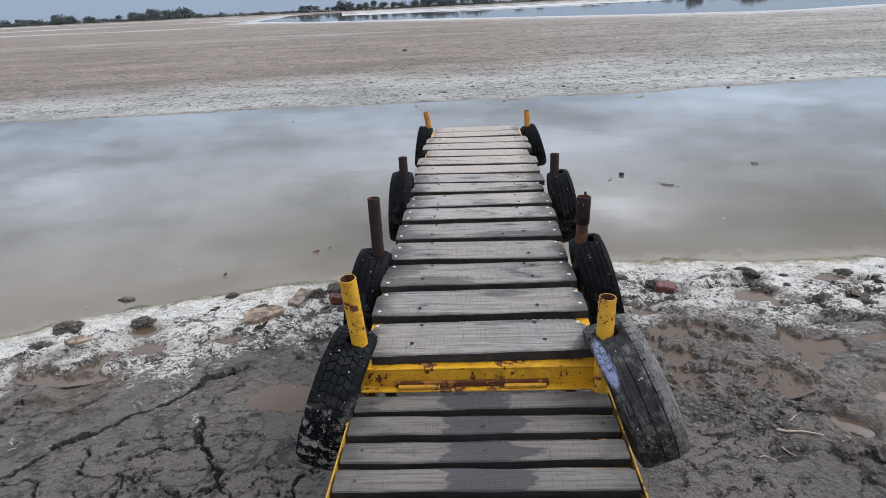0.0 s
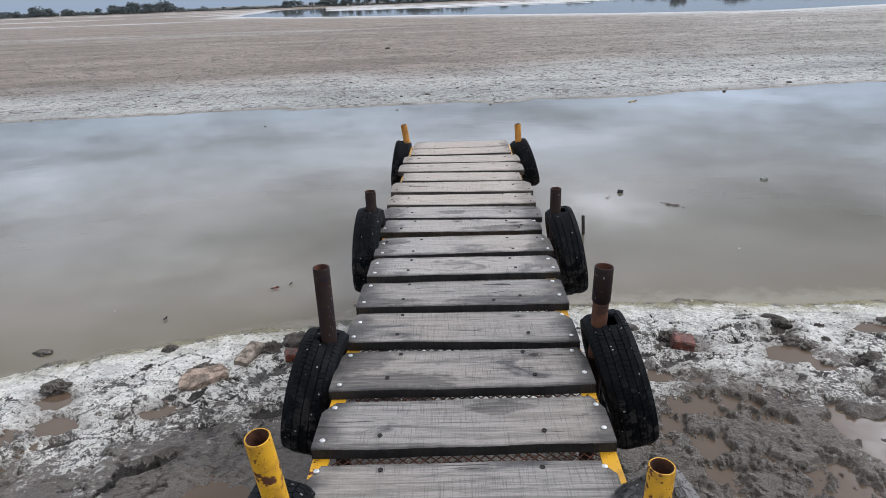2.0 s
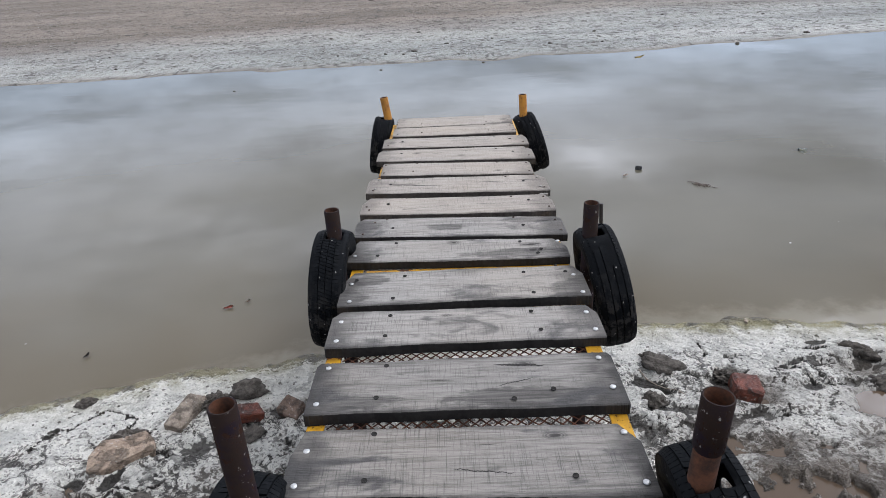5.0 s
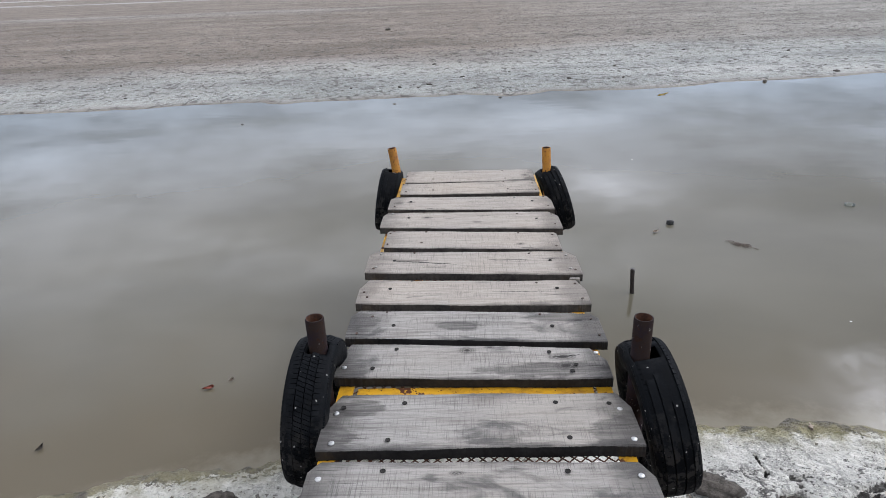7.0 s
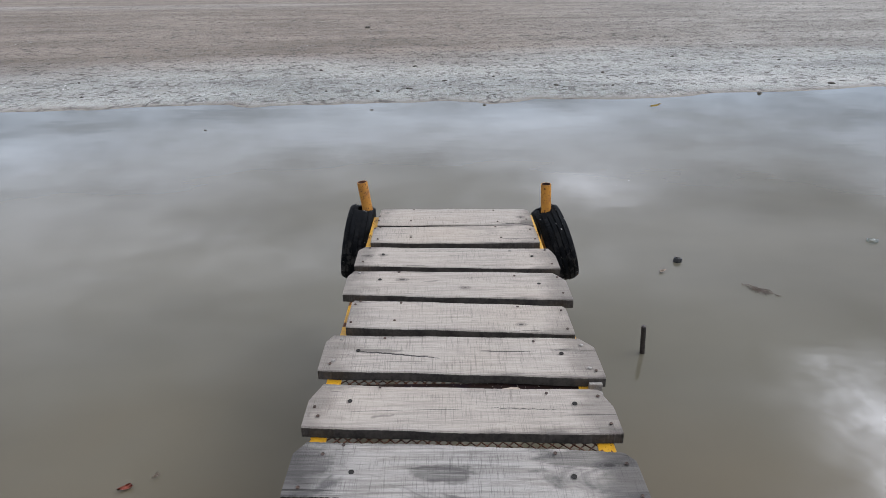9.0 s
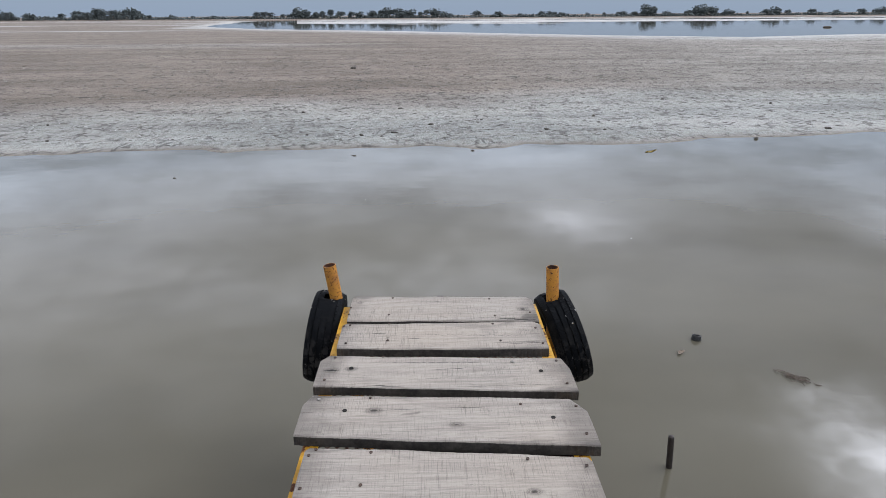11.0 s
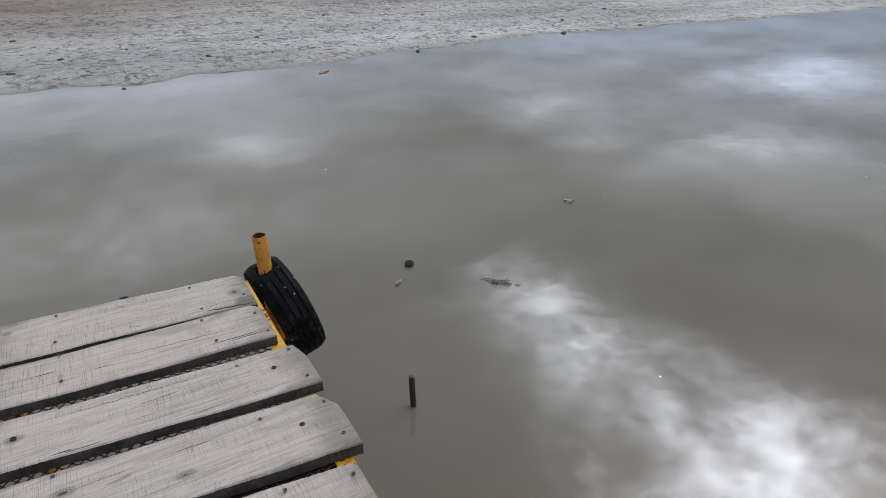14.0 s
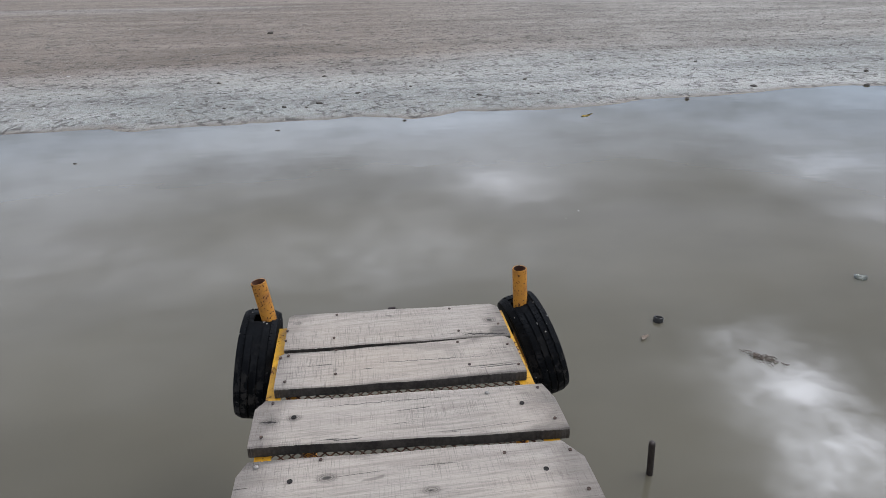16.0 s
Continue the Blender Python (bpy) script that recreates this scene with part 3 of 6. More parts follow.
def crack_field(x, y, size, seed):
    """How far each place lies from the edge of its mud plate, in plate widths."""
    u, v = x / size, y / size
    iu, iv = np.floor(u), np.floor(v)
    f1, f2 = np.full(x.shape, 9.0), np.full(x.shape, 9.0)
    for dx in (-1, 0, 1):
        for dy in (-1, 0, 1):
            cu, cv = iu + dx, iv + dy
            d = np.hypot(cu + hashed(cu, cv, seed) - u, cv + hashed(cu, cv, seed + 3) - v)
            f2 = np.minimum(f2, np.maximum(f1, d))
            f1 = np.minimum(f1, d)
    return f2 - f1


def ease(v, a, b):
    t = np.clip((v - a) / (b - a), 0, 1)
    return t * t * (3 - 2 * t)


SHORE_X = [-9, -6, -3.9, -3.4, -2.75, -2.3, -1.8, -1.0, 0.2, 1.2, 1.9, 2.6, 3.7, 9]
SHORE_Y = [1.5, 3.2, 4.58, 4.95, 5.2, 5.34, 5.52, 5.66, 5.82, 5.88, 5.88, 5.78, 5.82, 5.9]
FAR_X = [-60, -20, -12, -6, -2, 1, 3, 5, 9, 14, 22, 60]
FAR_Y = [13.5, 15.9, 16.3, 16.65, 16.8, 16.55, 16.8, 17.2, 17.7, 17.9, 17.5, 17.0]
LAKE_X = [-140, -90, -56, -31, 0, 21, 34, 60, 160]
LAKE_Y = [425, 345, 185, 146, 116, 92, 84, 90, 130]
# hollows with standing water: x, y, half widths, depth
HOLLOWS = [
    (-3.25, 3.93, 0.10, 0.10, 0.030), (-2.77, 3.73, 0.17, 0.13, 0.030), (-2.57, 3.88, 0.10, 0.08, 0.025), (-1.27, 3.66, 0.20, 0.15, 0.028),
    (-2.68, 4.62, 0.10, 0.08, 0.035), (-2.53, 4.34, 0.13, 0.08, 0.030), (-3.15, 4.20, 0.11, 0.07, 0.030), (-1.95, 4.45, 0.10, 0.06, 0.028),
    (1.50, 4.40, 0.26, 0.10, 0.045), (1.28, 4.70, 0.15, 0.09, 0.045), (1.55, 4.62, 0.16, 0.07, 0.045), (1.52, 4.22, 0.20, 0.12, 0.045),
    (1.95, 3.78, 0.15, 0.12, 0.045), (2.30, 4.12, 0.20, 0.08, 0.045), (2.08, 3.24, 0.12, 0.10, 0.045), (1.78, 4.47, 0.10, 0.08, 0.045),
    (2.30, 5.27, 0.10, 0.07, 0.045), (2.98, 5.27, 0.13, 0.07, 0.040), (2.20, 4.94, 0.14, 0.09, 0.045), (2.62, 4.50, 0.16, 0.07, 0.045),
    (1.70, 4.05, 0.10, 0.16, 0.045), (2.02, 4.62, 0.10, 0.08, 0.040), (2.75, 4.15, 0.12, 0.07, 0.045), (1.56, 5.05, 0.11, 0.07, 0.050),
    (2.45, 3.55, 0.13, 0.09, 0.045), (2.9, 3.7, 0.15, 0.08, 0.045), (1.2, 3.75, 0.12, 0.1, 0.035),
]
# shallow trodden basins, half under water: x, y, half widths, water level, share above water
BASINS = [(1.66, 4.06, 0.80, 0.72, 0.070, 0.10), (2.95, 3.86, 0.62, 0.45, 0.066, 0.16), (-2.95, 4.08, 0.55, 0.30, 0.020, 0.12)]
# foot prints and trodden pits: x, y, half widths, turn, depth
PITS = [
    (2.36, 5.36, 0.11, 0.06, 20, 0.06), (2.64, 4.78, 0.14, 0.06, -15, 0.06), (2.55, 4.50, 0.14, 0.06, 25, 0.06), (1.80, 3.90, 0.20, 0.09, -40, 0.07),
    (2.10, 4.38, 0.20, 0.07, -35, 0.05), (3.05, 4.88, 0.16, 0.08, 10, 0.06), (1.38, 4.86, 0.12, 0.06, 10, 0.05), (1.45, 3.52, 0.16, 0.12, 0, 0.03),
    (-2.20, 4.42, 0.13, 0.05, 15, 0.05), (-1.95, 4.62, 0.12, 0.05, -10, 0.05), (-2.45, 4.18, 0.13, 0.06, 20, 0.06), (-1.55, 4.32, 0.10, 0.05, 30, 0.05),
    (-2.9, 4.25, 0.10, 0.05, 0, 0.05), (-1.72, 3.98, 0.16, 0.05, 35, 0.07), (-1.25, 4.42, 0.12, 0.06, 20, 0.05), (-3.5, 4.5, 0.15, 0.05, 5, 0.05),
    (1.86, 5.30, 0.08, 0.05, 0, 0.04), (2.15, 5.55, 0.07, 0.04, 0, 0.03), (2.85, 4.48, 0.12, 0.05, -20, 0.05), (1.95, 3.42, 0.2, 0.06, -50, 0.05),
    (1.15, 4.2, 0.10, 0.12, 10, 0.05), (2.35, 4.75, 0.09, 0.05, 10, 0.05), (1.95, 5.12, 0.09, 0.05, 40, 0.04), (1.05, 5.2, 0.12, 0.08, 0, 0.05),
    (1.50, 5.15, 0.17, 0.11, 0, 0.055), (3.4, 4.4, 0.13, 0.06, 10, 0.06), (3.3, 5.2, 0.1, 0.06, -20, 0.05), (3.0, 3.9, 0.16, 0.07, -30, 0.06), (1.62, 3.0, 0.12, 0.07, 20, 0.04),
]

# open drying cracks: half width, then the corners that each one passes
MUD_CRACKS = [
    (0.017, (-2.90, 2.62), (-2.67, 2.91), (-2.44, 3.24), (-2.19, 3.47), (-2.03, 3.60), (-1.93, 3.77), (-1.72, 4.00)),
    (0.011, (-1.72, 3.46), (-1.63, 3.17), (-1.45, 2.92), (-1.30, 2.70)),
    (0.010, (-1.40, 2.92), (-1.56, 2.70)), (0.010, (-2.63, 2.86), (-2.44, 2.86), (-2.31, 2.70)),
    (0.009, (-2.34, 3.12), (-2.19, 2.95), (-2.03, 2.95), (-1.92, 2.70)), (0.008, (-2.03, 2.95), (-1.94, 2.99)),
    (0.008, (-2.02, 3.04), (-1.90, 3.11), (-1.58, 3.13)), (0.012, (-1.44, 3.56), (-1.09, 3.48)),
    (0.010, (-1.26, 2.77), (-1.24, 2.85), (-1.05, 2.89)), (0.012, (-0.99, 2.70), (-1.01, 2.85), (-0.95, 2.91)),
]
CRUST_CRACKS = [
    (0.011, (-3.07, 3.66), (-3.05, 3.86)), (0.010, (-3.00, 3.37), (-3.04, 3.54)), (0.010, (-3.49, 4.30), (-3.19, 4.24), (-3.01, 4.32)),
    (0.012, (-1.97, 4.61), (-1.84, 4.44), (-1.71, 4.48), (-1.64, 4.54), (-1.50, 4.60)),
    (0.009, (-2.31, 4.87), (-2.21, 5.01), (-2.06, 5.16), (-1.89, 5.10), (-1.81, 4.96)),
    (0.011, (2.89, 5.21), (2.91, 5.06), (2.98, 4.95)), (0.009, (1.48, 5.62), (1.44, 5.38)), (0.009, (1.92, 5.27), (1.95, 5.12), (2.08, 5.10)),
    (0.008, (2.02, 5.46), (2.23, 5.49)), (0.012, (1.76, 3.37), (1.92, 3.33), (2.08, 3.16)), (0.012, (2.16, 4.44), (2.20, 4.11), (2.46, 4.18)),
    (0.015, (1.64, 4.14), (1.74, 3.91), (1.93, 3.68)), (0.011, (1.85, 4.29), (2.07, 4.08)),
]


def open_cracks(x, y):
    """How deep each place lies in the open cracks, and how near to their lips."""
    wx = x + 0.075 * fbm(x, y, 6.5, 401, 5, 0.64)
    wy = y + 0.075 * fbm(x, y, 6.5, 411, 5, 0.64)
    gape = np.clip(0.85 + 0.8 * fbm(x, y, 9.0, 421, 4, 0.65), 0.45, 1.5)
    deep, lip, soil = np.zeros(x.shape), np.zeros(x.shape), np.zeros(x.shape)
    for half, *corners in MUD_CRACKS + CRUST_CRACKS:
        for (x0, y0), (x1, y1) in zip(corners, corners[1:]):
            dx, dy = x1 - x0, y1 - y0
            s = np.clip(((wx - x0) * dx + (wy - y0) * dy) / (dx * dx + dy * dy), 0, 1)
            d = np.hypot(wx - x0 - s * dx, wy - y0 - s * dy)
            deep = np.maximum(deep, 1 - ease(d / (half * gape), 0.5, 1.05))
            # soil: shade of the crack walls as a colour mask, wider than the crack
            soil = np.maximum(soil, 1 - ease(d / (half * gape), 0.95, 1.35))
            lip = np.maximum(lip, np.exp(-(d / 0.05) ** 2))
    return deep, lip, soil


def base_level(x, y):
    """Smooth level of the mud near the pier, without relief."""
    inland = np.interp(x, SHORE_X, SHORE_Y) - y
    right = ease(x, -1.2, 1.4)
    rise = 0.030 * (1 - np.exp(-np.maximum(inland, 0) / 0.30)) + right * 0.055 * (1 - np.exp(-np.maximum(inland, 0) / 0.9)) + 0.004 * np.maximum(inland, 0)
    rise = rise + ease(-y, -0.4, 4.0) * 0.95
    return np.where(inland > 0, rise, -0.30 * (1 - np.exp(np.minimum(inland, 0) / 2.2)) + 0.02 * inland * np.exp(inland))


def ground_level(x, y):
    """Height of the ground, and the masks of crust, wetness, far flat and algae."""
    inland = np.interp(x, SHORE_X, SHORE_Y) - y + 0.06 * fbm(x, y, 1.7, 5, 3)
    z = base_level(x, y)
    near = ease(9.0 - y, 0, 2.0) * (inland > -0.6)
    dry = ease(inland, -0.05, 0.25)
    fine = ease(x, -5.4, -4.6) * ease(-x, -5.4, -4.4) * ease(y, 1.5, 2.4)
    dry = dry * fine
    brown = ease(inland, 0.75, 1.6)
    left = ease(-x, -0.6, 0.6)
    # the crust by the water is a flat skin; further in the mud is trodden
    calm = 1 - 0.5 * brown
    skin = calm - 0.72 * calm * ease(0.75 + 0.35 * (1 - left) - inland + 0.25 * fbm(x, y, 2.3, 17, 3), 0.0, 0.35)
    z = z + near * (inland > -0.6) * ease(inland, -0.6, -0.1) * fine * 0.011 * fbm(x, y, 5.0, 19, 4, 0.6)
    z = z + near * dry * skin * (0.016 * fbm(x, y, 1.6, 11, 4) + 0.010 * fbm(x, y, 6.0, 21, 4, 0.6) + 0.012 * fbm(x, y, 23.0, 25, 2, 0.7))
    rough_on = ease(fbm(x, y, 1.1, 31, 3), -0.15, 0.25) * (1 - 0.78 * left * brown)
    z = z + near * dry * skin * rough_on * (0.010 * np.abs(fbm(x, y, 9.0, 41, 4, 0.7)) + (0.013 + 0.008 * brown) * np.abs(fbm(x, y, 26.0, 43, 2, 0.8)))
    # drying cracks: a few wide ones, and a net of finer ones
    wx, wy = x + 0.17 * fbm(x, y, 2.6, 51, 6, 0.66), y + 0.17 * fbm(x, y, 2.6, 61, 6, 0.66)
    small = crack_field(wx * 1.1, wy, 0.27, 81)
    wide, lip, soil = np.zeros(x.shape), np.zeros(x.shape), np.zeros(x.shape)
    close = fine > 0
    if close.any():
        wide[close], lip[close], soil[close] = open_cracks(x[close], y[close])
    net = ease(fbm(x, y, 1.7, 95, 3), -0.01, 0.12) * ease(inland, 0.2, 0.5)
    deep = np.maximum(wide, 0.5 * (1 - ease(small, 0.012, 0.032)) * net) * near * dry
    # cut carries this crack shade to the colour; holes and pits join it below
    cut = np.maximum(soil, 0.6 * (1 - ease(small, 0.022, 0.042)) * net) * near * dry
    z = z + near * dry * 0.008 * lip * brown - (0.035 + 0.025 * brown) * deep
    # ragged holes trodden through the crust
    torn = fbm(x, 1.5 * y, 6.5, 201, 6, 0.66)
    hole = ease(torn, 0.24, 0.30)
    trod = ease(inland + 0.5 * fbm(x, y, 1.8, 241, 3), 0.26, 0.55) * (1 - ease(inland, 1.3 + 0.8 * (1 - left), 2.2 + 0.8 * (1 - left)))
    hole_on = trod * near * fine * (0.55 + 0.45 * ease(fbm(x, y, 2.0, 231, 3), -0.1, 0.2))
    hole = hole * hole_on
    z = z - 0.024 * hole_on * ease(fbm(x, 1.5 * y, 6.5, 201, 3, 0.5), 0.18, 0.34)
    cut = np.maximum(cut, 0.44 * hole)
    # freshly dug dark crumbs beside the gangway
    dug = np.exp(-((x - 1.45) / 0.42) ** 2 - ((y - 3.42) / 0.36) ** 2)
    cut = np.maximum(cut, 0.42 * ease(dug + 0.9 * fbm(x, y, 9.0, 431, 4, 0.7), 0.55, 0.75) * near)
    wet = np.zeros(x.shape)
    fray_a, fray_b, fray_c = fbm(x, y, 6.0, 101, 3), fbm(x, y, 8.0, 111, 6, 0.68), fbm(x, y, 8.0, 111, 2, 0.5)
    for px, py, a, b, d in HOLLOWS:
        q = ((x - px) / a) ** 2 + ((y - py) / b) ** 2
        q = q * (1 + 0.9 * fray_a)
        z = z - 1.35 * d * np.exp(-np.clip(q, 0, 30) ** 2 * 0.6)
        wet = np.maximum(wet, np.exp(-np.clip(q, 0, 30) * 0.35))
    for px, py, a, b, turn, d in PITS:
        c, s = math.cos(radians(turn)), math.sin(radians(turn))
        u, v = ((x - px) * c + (y - py) * s) / a, (-(x - px) * s + (y - py) * c) / b
        q = np.clip((u * u + v * v) * (1 + 1.5 * fray_b) + 0.7 * fray_b, 0, 30)
        cut = np.maximum(cut, 0.5 * (1 - ease(q, 0.55, 0.85)))
        q = np.clip((u * u + v * v) * (1 + 1.2 * fray_c) + 0.5 * fray_c, 0, 30)
        z = z - 0.8 * d * np.exp(-q * q * 0.7) + 0.14 * d * np.exp(-(q - 2.0) ** 2)
    for px, py, a, b, lev, dryness in BASINS:
        q = np.hypot((x - px) / a, (y - py) / b) + 0.35 * fray_a
        k = ease(1.0 - q, 0.0, 0.35)
        ragged = fbm(x, y, 4.6, 301, 5, 0.66) + dryness
        bank = np.where(ragged > 0, np.minimum(ragged * 0.20, 0.034), ragged * 0.05)
        z = z * (1 - k) + k * (lev + bank + 0.013 * np.abs(fbm(x, y, 22.0, 43, 3, 0.8)) * ease(ragged, 0.0, 0.05))
        wet = np.maximum(wet, k * ease(-ragged, -0.10, 0.04))
        cut = cut * (1 - k)
    # crust along the water
    salt = ease(inland + 0.05 * fbm(x, y, 8.0, 251, 3), -0.02, 0.16) * (1 - ease(inland + 0.5 * fbm(x, y, 1.3, 261, 3), 0.95 + 0.20 * (1 - left), 2.00 + 0.20 * (1 - left))) * (0.97 - 0.33 * ease(inland + 0.35 * fbm(x, y, 2.4, 281, 3) - 0.12 * (1 - left), 0.30, 0.62))
    salt = np.maximum(salt, (0.20 + 0.16 * ease(fbm(x, y, 1.9, 271, 3), 0.0, 0.3)) * ease(inland, 0.0, 0.5) * (1 - ease(inland, 1.6, 3.2)))
    # salt sits on the raised lumps, which also puts relief contrast into the colour
    lumps = fbm(x, y, 6.0, 21, 4, 0.55) + 0.8 * fbm(x, y, 9.0, 41, 4, 0.6)
    salt = salt + 0.35 * fine * skin * np.clip(lumps, -0.8, 0.8) * ease(inland, 0.15, 0.6) * (salt > 0.05)
    algae = np.exp(-((inland - 0.07) / 0.15) ** 2) * (0.7 + 0.3 * ease(x, -0.5, 1.5)) * (y < 8)
    # the far flat, its lake and bank
    past = y - np.interp(x, FAR_X, FAR_Y) + 0.5 * fbm(x, y, 0.5, 121, 4, 0.6)
    shelf = -0.30 + ease(past, -5.0, 0.15) * 0.30 + ease(past, -0.1, 1.2) * 0.035 + ease(past, 0, 40) * 0.05
    shelf = shelf + ease(past, 0.0, 0.8) * (0.014 * fbm(x, y, 0.9, 131, 2, 0.5) + 0.010)
    z = np.where(y > 9.0, np.maximum(shelf, -0.30), z)
    lake = y - np.interp(x, LAKE_X, LAKE_Y) + 0.06 * y * fbm(x, y, 0.02, 141, 3)
    bank = 425 + 10 * fbm(x, y * 0, 0.02, 151, 3)
    z = np.where(y > 40, z * (1 - ease(lake, -14, 0)) + ease(lake, -14, 0) * -0.25, z)
    # pale shoals before the far bank
    shoal = ease(fbm(x * 0.12, y, 0.03, 181, 5, 0.65) + 0.22 * ease(y, 190, 330), 0.08, 0.16) * ease(x / np.maximum(y, 1), -0.42, -0.12) * ease(y, 150, 200) * (1 - ease(y, bank - 12, bank - 4))
    z = z + shoal * 0.29
    z = z + ease(y, bank - 6, bank + 6) * 0.9 + ease(y, 440, 700) * 1.5
    far_salt = ease(past, -0.2, 0.5) * (1 - ease(past + 3.0 * fbm(x * 0.5, y, 0.3, 161, 4, 0.6), 1.5 + 0.10 * np.clip(x, -15, 60), 12.0 + 0.30 * np.clip(x, -15, 60)))
    far_salt = np.maximum(far_salt * 0.85 + 0.06 * ease(past, 0, 1), 0.42 * ease(x / np.maximum(y, 1), -0.15, 0.55) * ease(past, 0, 2))
    streak = ease(fbm(x * 0.2, y, 0.05, 171, 4, 0.6), 0.0, 0.22) * ease(y, 45, 90)
    rim = np.exp(-((lake + 12) / 13.0) ** 2) * (y > 40)
    far_salt = np.maximum(far_salt, np.maximum(0.9 * streak * ease(-x / np.maximum(y, 1), -0.1, 0.25), np.maximum(0.95 * rim, 0.95 * shoal)))
    far_salt = far_salt * (1 - ease(y, bank - 8, bank))
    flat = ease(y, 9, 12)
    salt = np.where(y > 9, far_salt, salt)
    return z, salt, wet, flat, algae, cut * (y < 9)


def steps(*spans):
    out = []
    for a, b, n in spans:
        out.extend(a + (b - a) * k / n for k in range(n))
    out.append(spans[-1][1])
    return np.array(out)


def build_ground():
    xs = steps((-1800, -400, 8), (-400, -80, 20), (-80, -20, 30), (-20, -4.6, 44), (-4.6, -0.8, 500), (-0.8, 0.8, 60), (0.8, 4.4, 470), (4.4, 20, 46), (20, 80, 30), (80, 400, 20), (400, 1800, 8))
    ys = steps((-30, -2, 8), (-2, 1.6, 24), (1.6, 2.6, 40), (2.6, 6.2, 480), (6.2, 15.4, 24), (15.4, 20, 50), (20, 40, 60), (40, 120, 44), (120, 410, 34), (410, 445, 12), (445, 2500, 10))
    x, y = np.meshgrid(xs, ys)
    z, salt, wet, flat, algae, cut = ground_level(x, y)
    nx, ny = len(xs), len(ys)
    co = np.stack([x.ravel(), y.ravel(), z.ravel()], 1)
    i = (np.arange(ny - 1)[:, None] * nx + np.arange(nx - 1)[None, :]).ravel()
    quads = np.stack([i, i + 1, i + nx + 1, i + nx], 1)
    me = bpy.data.meshes.new("ground")
    me.vertices.add(len(co))
    me.vertices.foreach_set("co", co.ravel())
    me.loops.add(quads.size)
    me.loops.foreach_set("vertex_index", quads.ravel().astype(np.int32))
    me.polygons.add(len(quads))
    me.polygons.foreach_set("loop_start", np.arange(0, quads.size, 4, dtype=np.int32))
    me.polygons.foreach_set("use_smooth", np.ones(len(quads), dtype=bool))
    me.update(calc_edges=True)
    for name, values in (("salt", salt), ("wet", wet), ("flat", flat), ("algae", algae), ("cut", cut)):
        me.attributes.new(name, "FLOAT", "POINT").data.foreach_set("value", values.ravel().astype(np.float32))
    me.materials.append(GROUND)
    return tagged(new("ground", me), "cracked grey-brown mud flat with a white salt crust", "ground", kind="structure")


def level_at(x, y):
    return float(ground_level(np.array([float(x)]), np.array([float(y)]))[0][0])


ground = build_ground()


def sheet(name, points, z, mat, label):
    bm = bmesh.new()
    bm.faces.new([bm.verts.new((x, y, z)) for x, y in points])
    me = bpy.data.meshes.new(name)
    bm.to_mesh(me)
    bm.free()
    me.materials.append(mat)
    return tagged(new(name, me), label, "water", kind="structure")


sheet("water", [(-900, 1.3), *((x, y - 0.2) for x, y in zip(SHORE_X, SHORE_Y)), (900, 5.7), (900, 436), (-900, 436)], 0.0, WATER, "shallow still murky grey-green lake water")


def water_cells(full, px, py, nx, ny, step, lev):
    rows, cols = np.nonzero(full)
    ids, verts, faces = {}, [], []
    for r, q in zip(rows.tolist(), cols.tolist()):
        face = []
        for dr, dq in ((0, 0), (0, 1), (1, 1), (1, 0)):
            key = (r + dr, q + dq)
            if key not in ids:
                ids[key] = len(verts)
                verts.append((px + step * (key[1] - nx - 0.5), py + step * (key[0] - ny - 0.5), lev))
            face.append(ids[key])
        faces.append(face)
    me = bpy.data.meshes.new("puddle")
    me.from_pydata(verts, [], faces)
    me.materials.append(PUDDLE)
    tagged(new("puddle", me), "brown muddy puddle in trodden mud", "water", kind="structure")


def puddle(px, py, a, b, d, taken):
    """Water that fills a hollow up to a level, out to where the mud rises above it."""
    step = 0.011
    nx, ny = int(3.0 * a / step), int(3.0 * b / step)
    x, y = np.meshgrid(px + step * np.arange(-nx, nx + 1), py + step * np.arange(-ny, ny + 1))
    z = ground_level(x, y)[0]
    bed = float(z[ny - 2:ny + 3, nx - 2:nx + 3].min())
    for share in (0.8, 0.65, 0.52, 0.4, 0.3, 0.22, 0.15):
        lev = bed + share * d
        low = z < lev
        full = np.zeros(z.shape, bool)
        full[ny - 1:ny + 2, nx - 1:nx + 2] = low[ny - 1:ny + 2, nx - 1:nx + 2]
        for _ in range(4 * (nx + ny)):
            more = full.copy()
            more[1:] |= full[:-1]
            more[:-1] |= full[1:]
            more[:, 1:] |= full[:, :-1]
            more[:, :-1] |= full[:, 1:]
            more &= low
            if (more == full).all():
                break
            full = more
        if full.any() and not (full[:2].any() or full[-2:].any() or full[:, :2].any() or full[:, -2:].any()):
            break
    else:
        return
    if lev < 0.003 or any(abs(px - q[0]) < q[2] and abs(py - q[1]) < q[3] for q in taken):
        return
    for _ in range(2):
        more = full.copy()
        more[1:] |= full[:-1]
        more[:-1] |= full[1:]
        more[:, 1:] |= full[:, :-1]
        more[:, :-1] |= full[:, 1:]
        full = more
    taken.append((px, py, 0.5 * a, 0.5 * b))
    water_cells(full, px, py, nx, ny, step, lev)


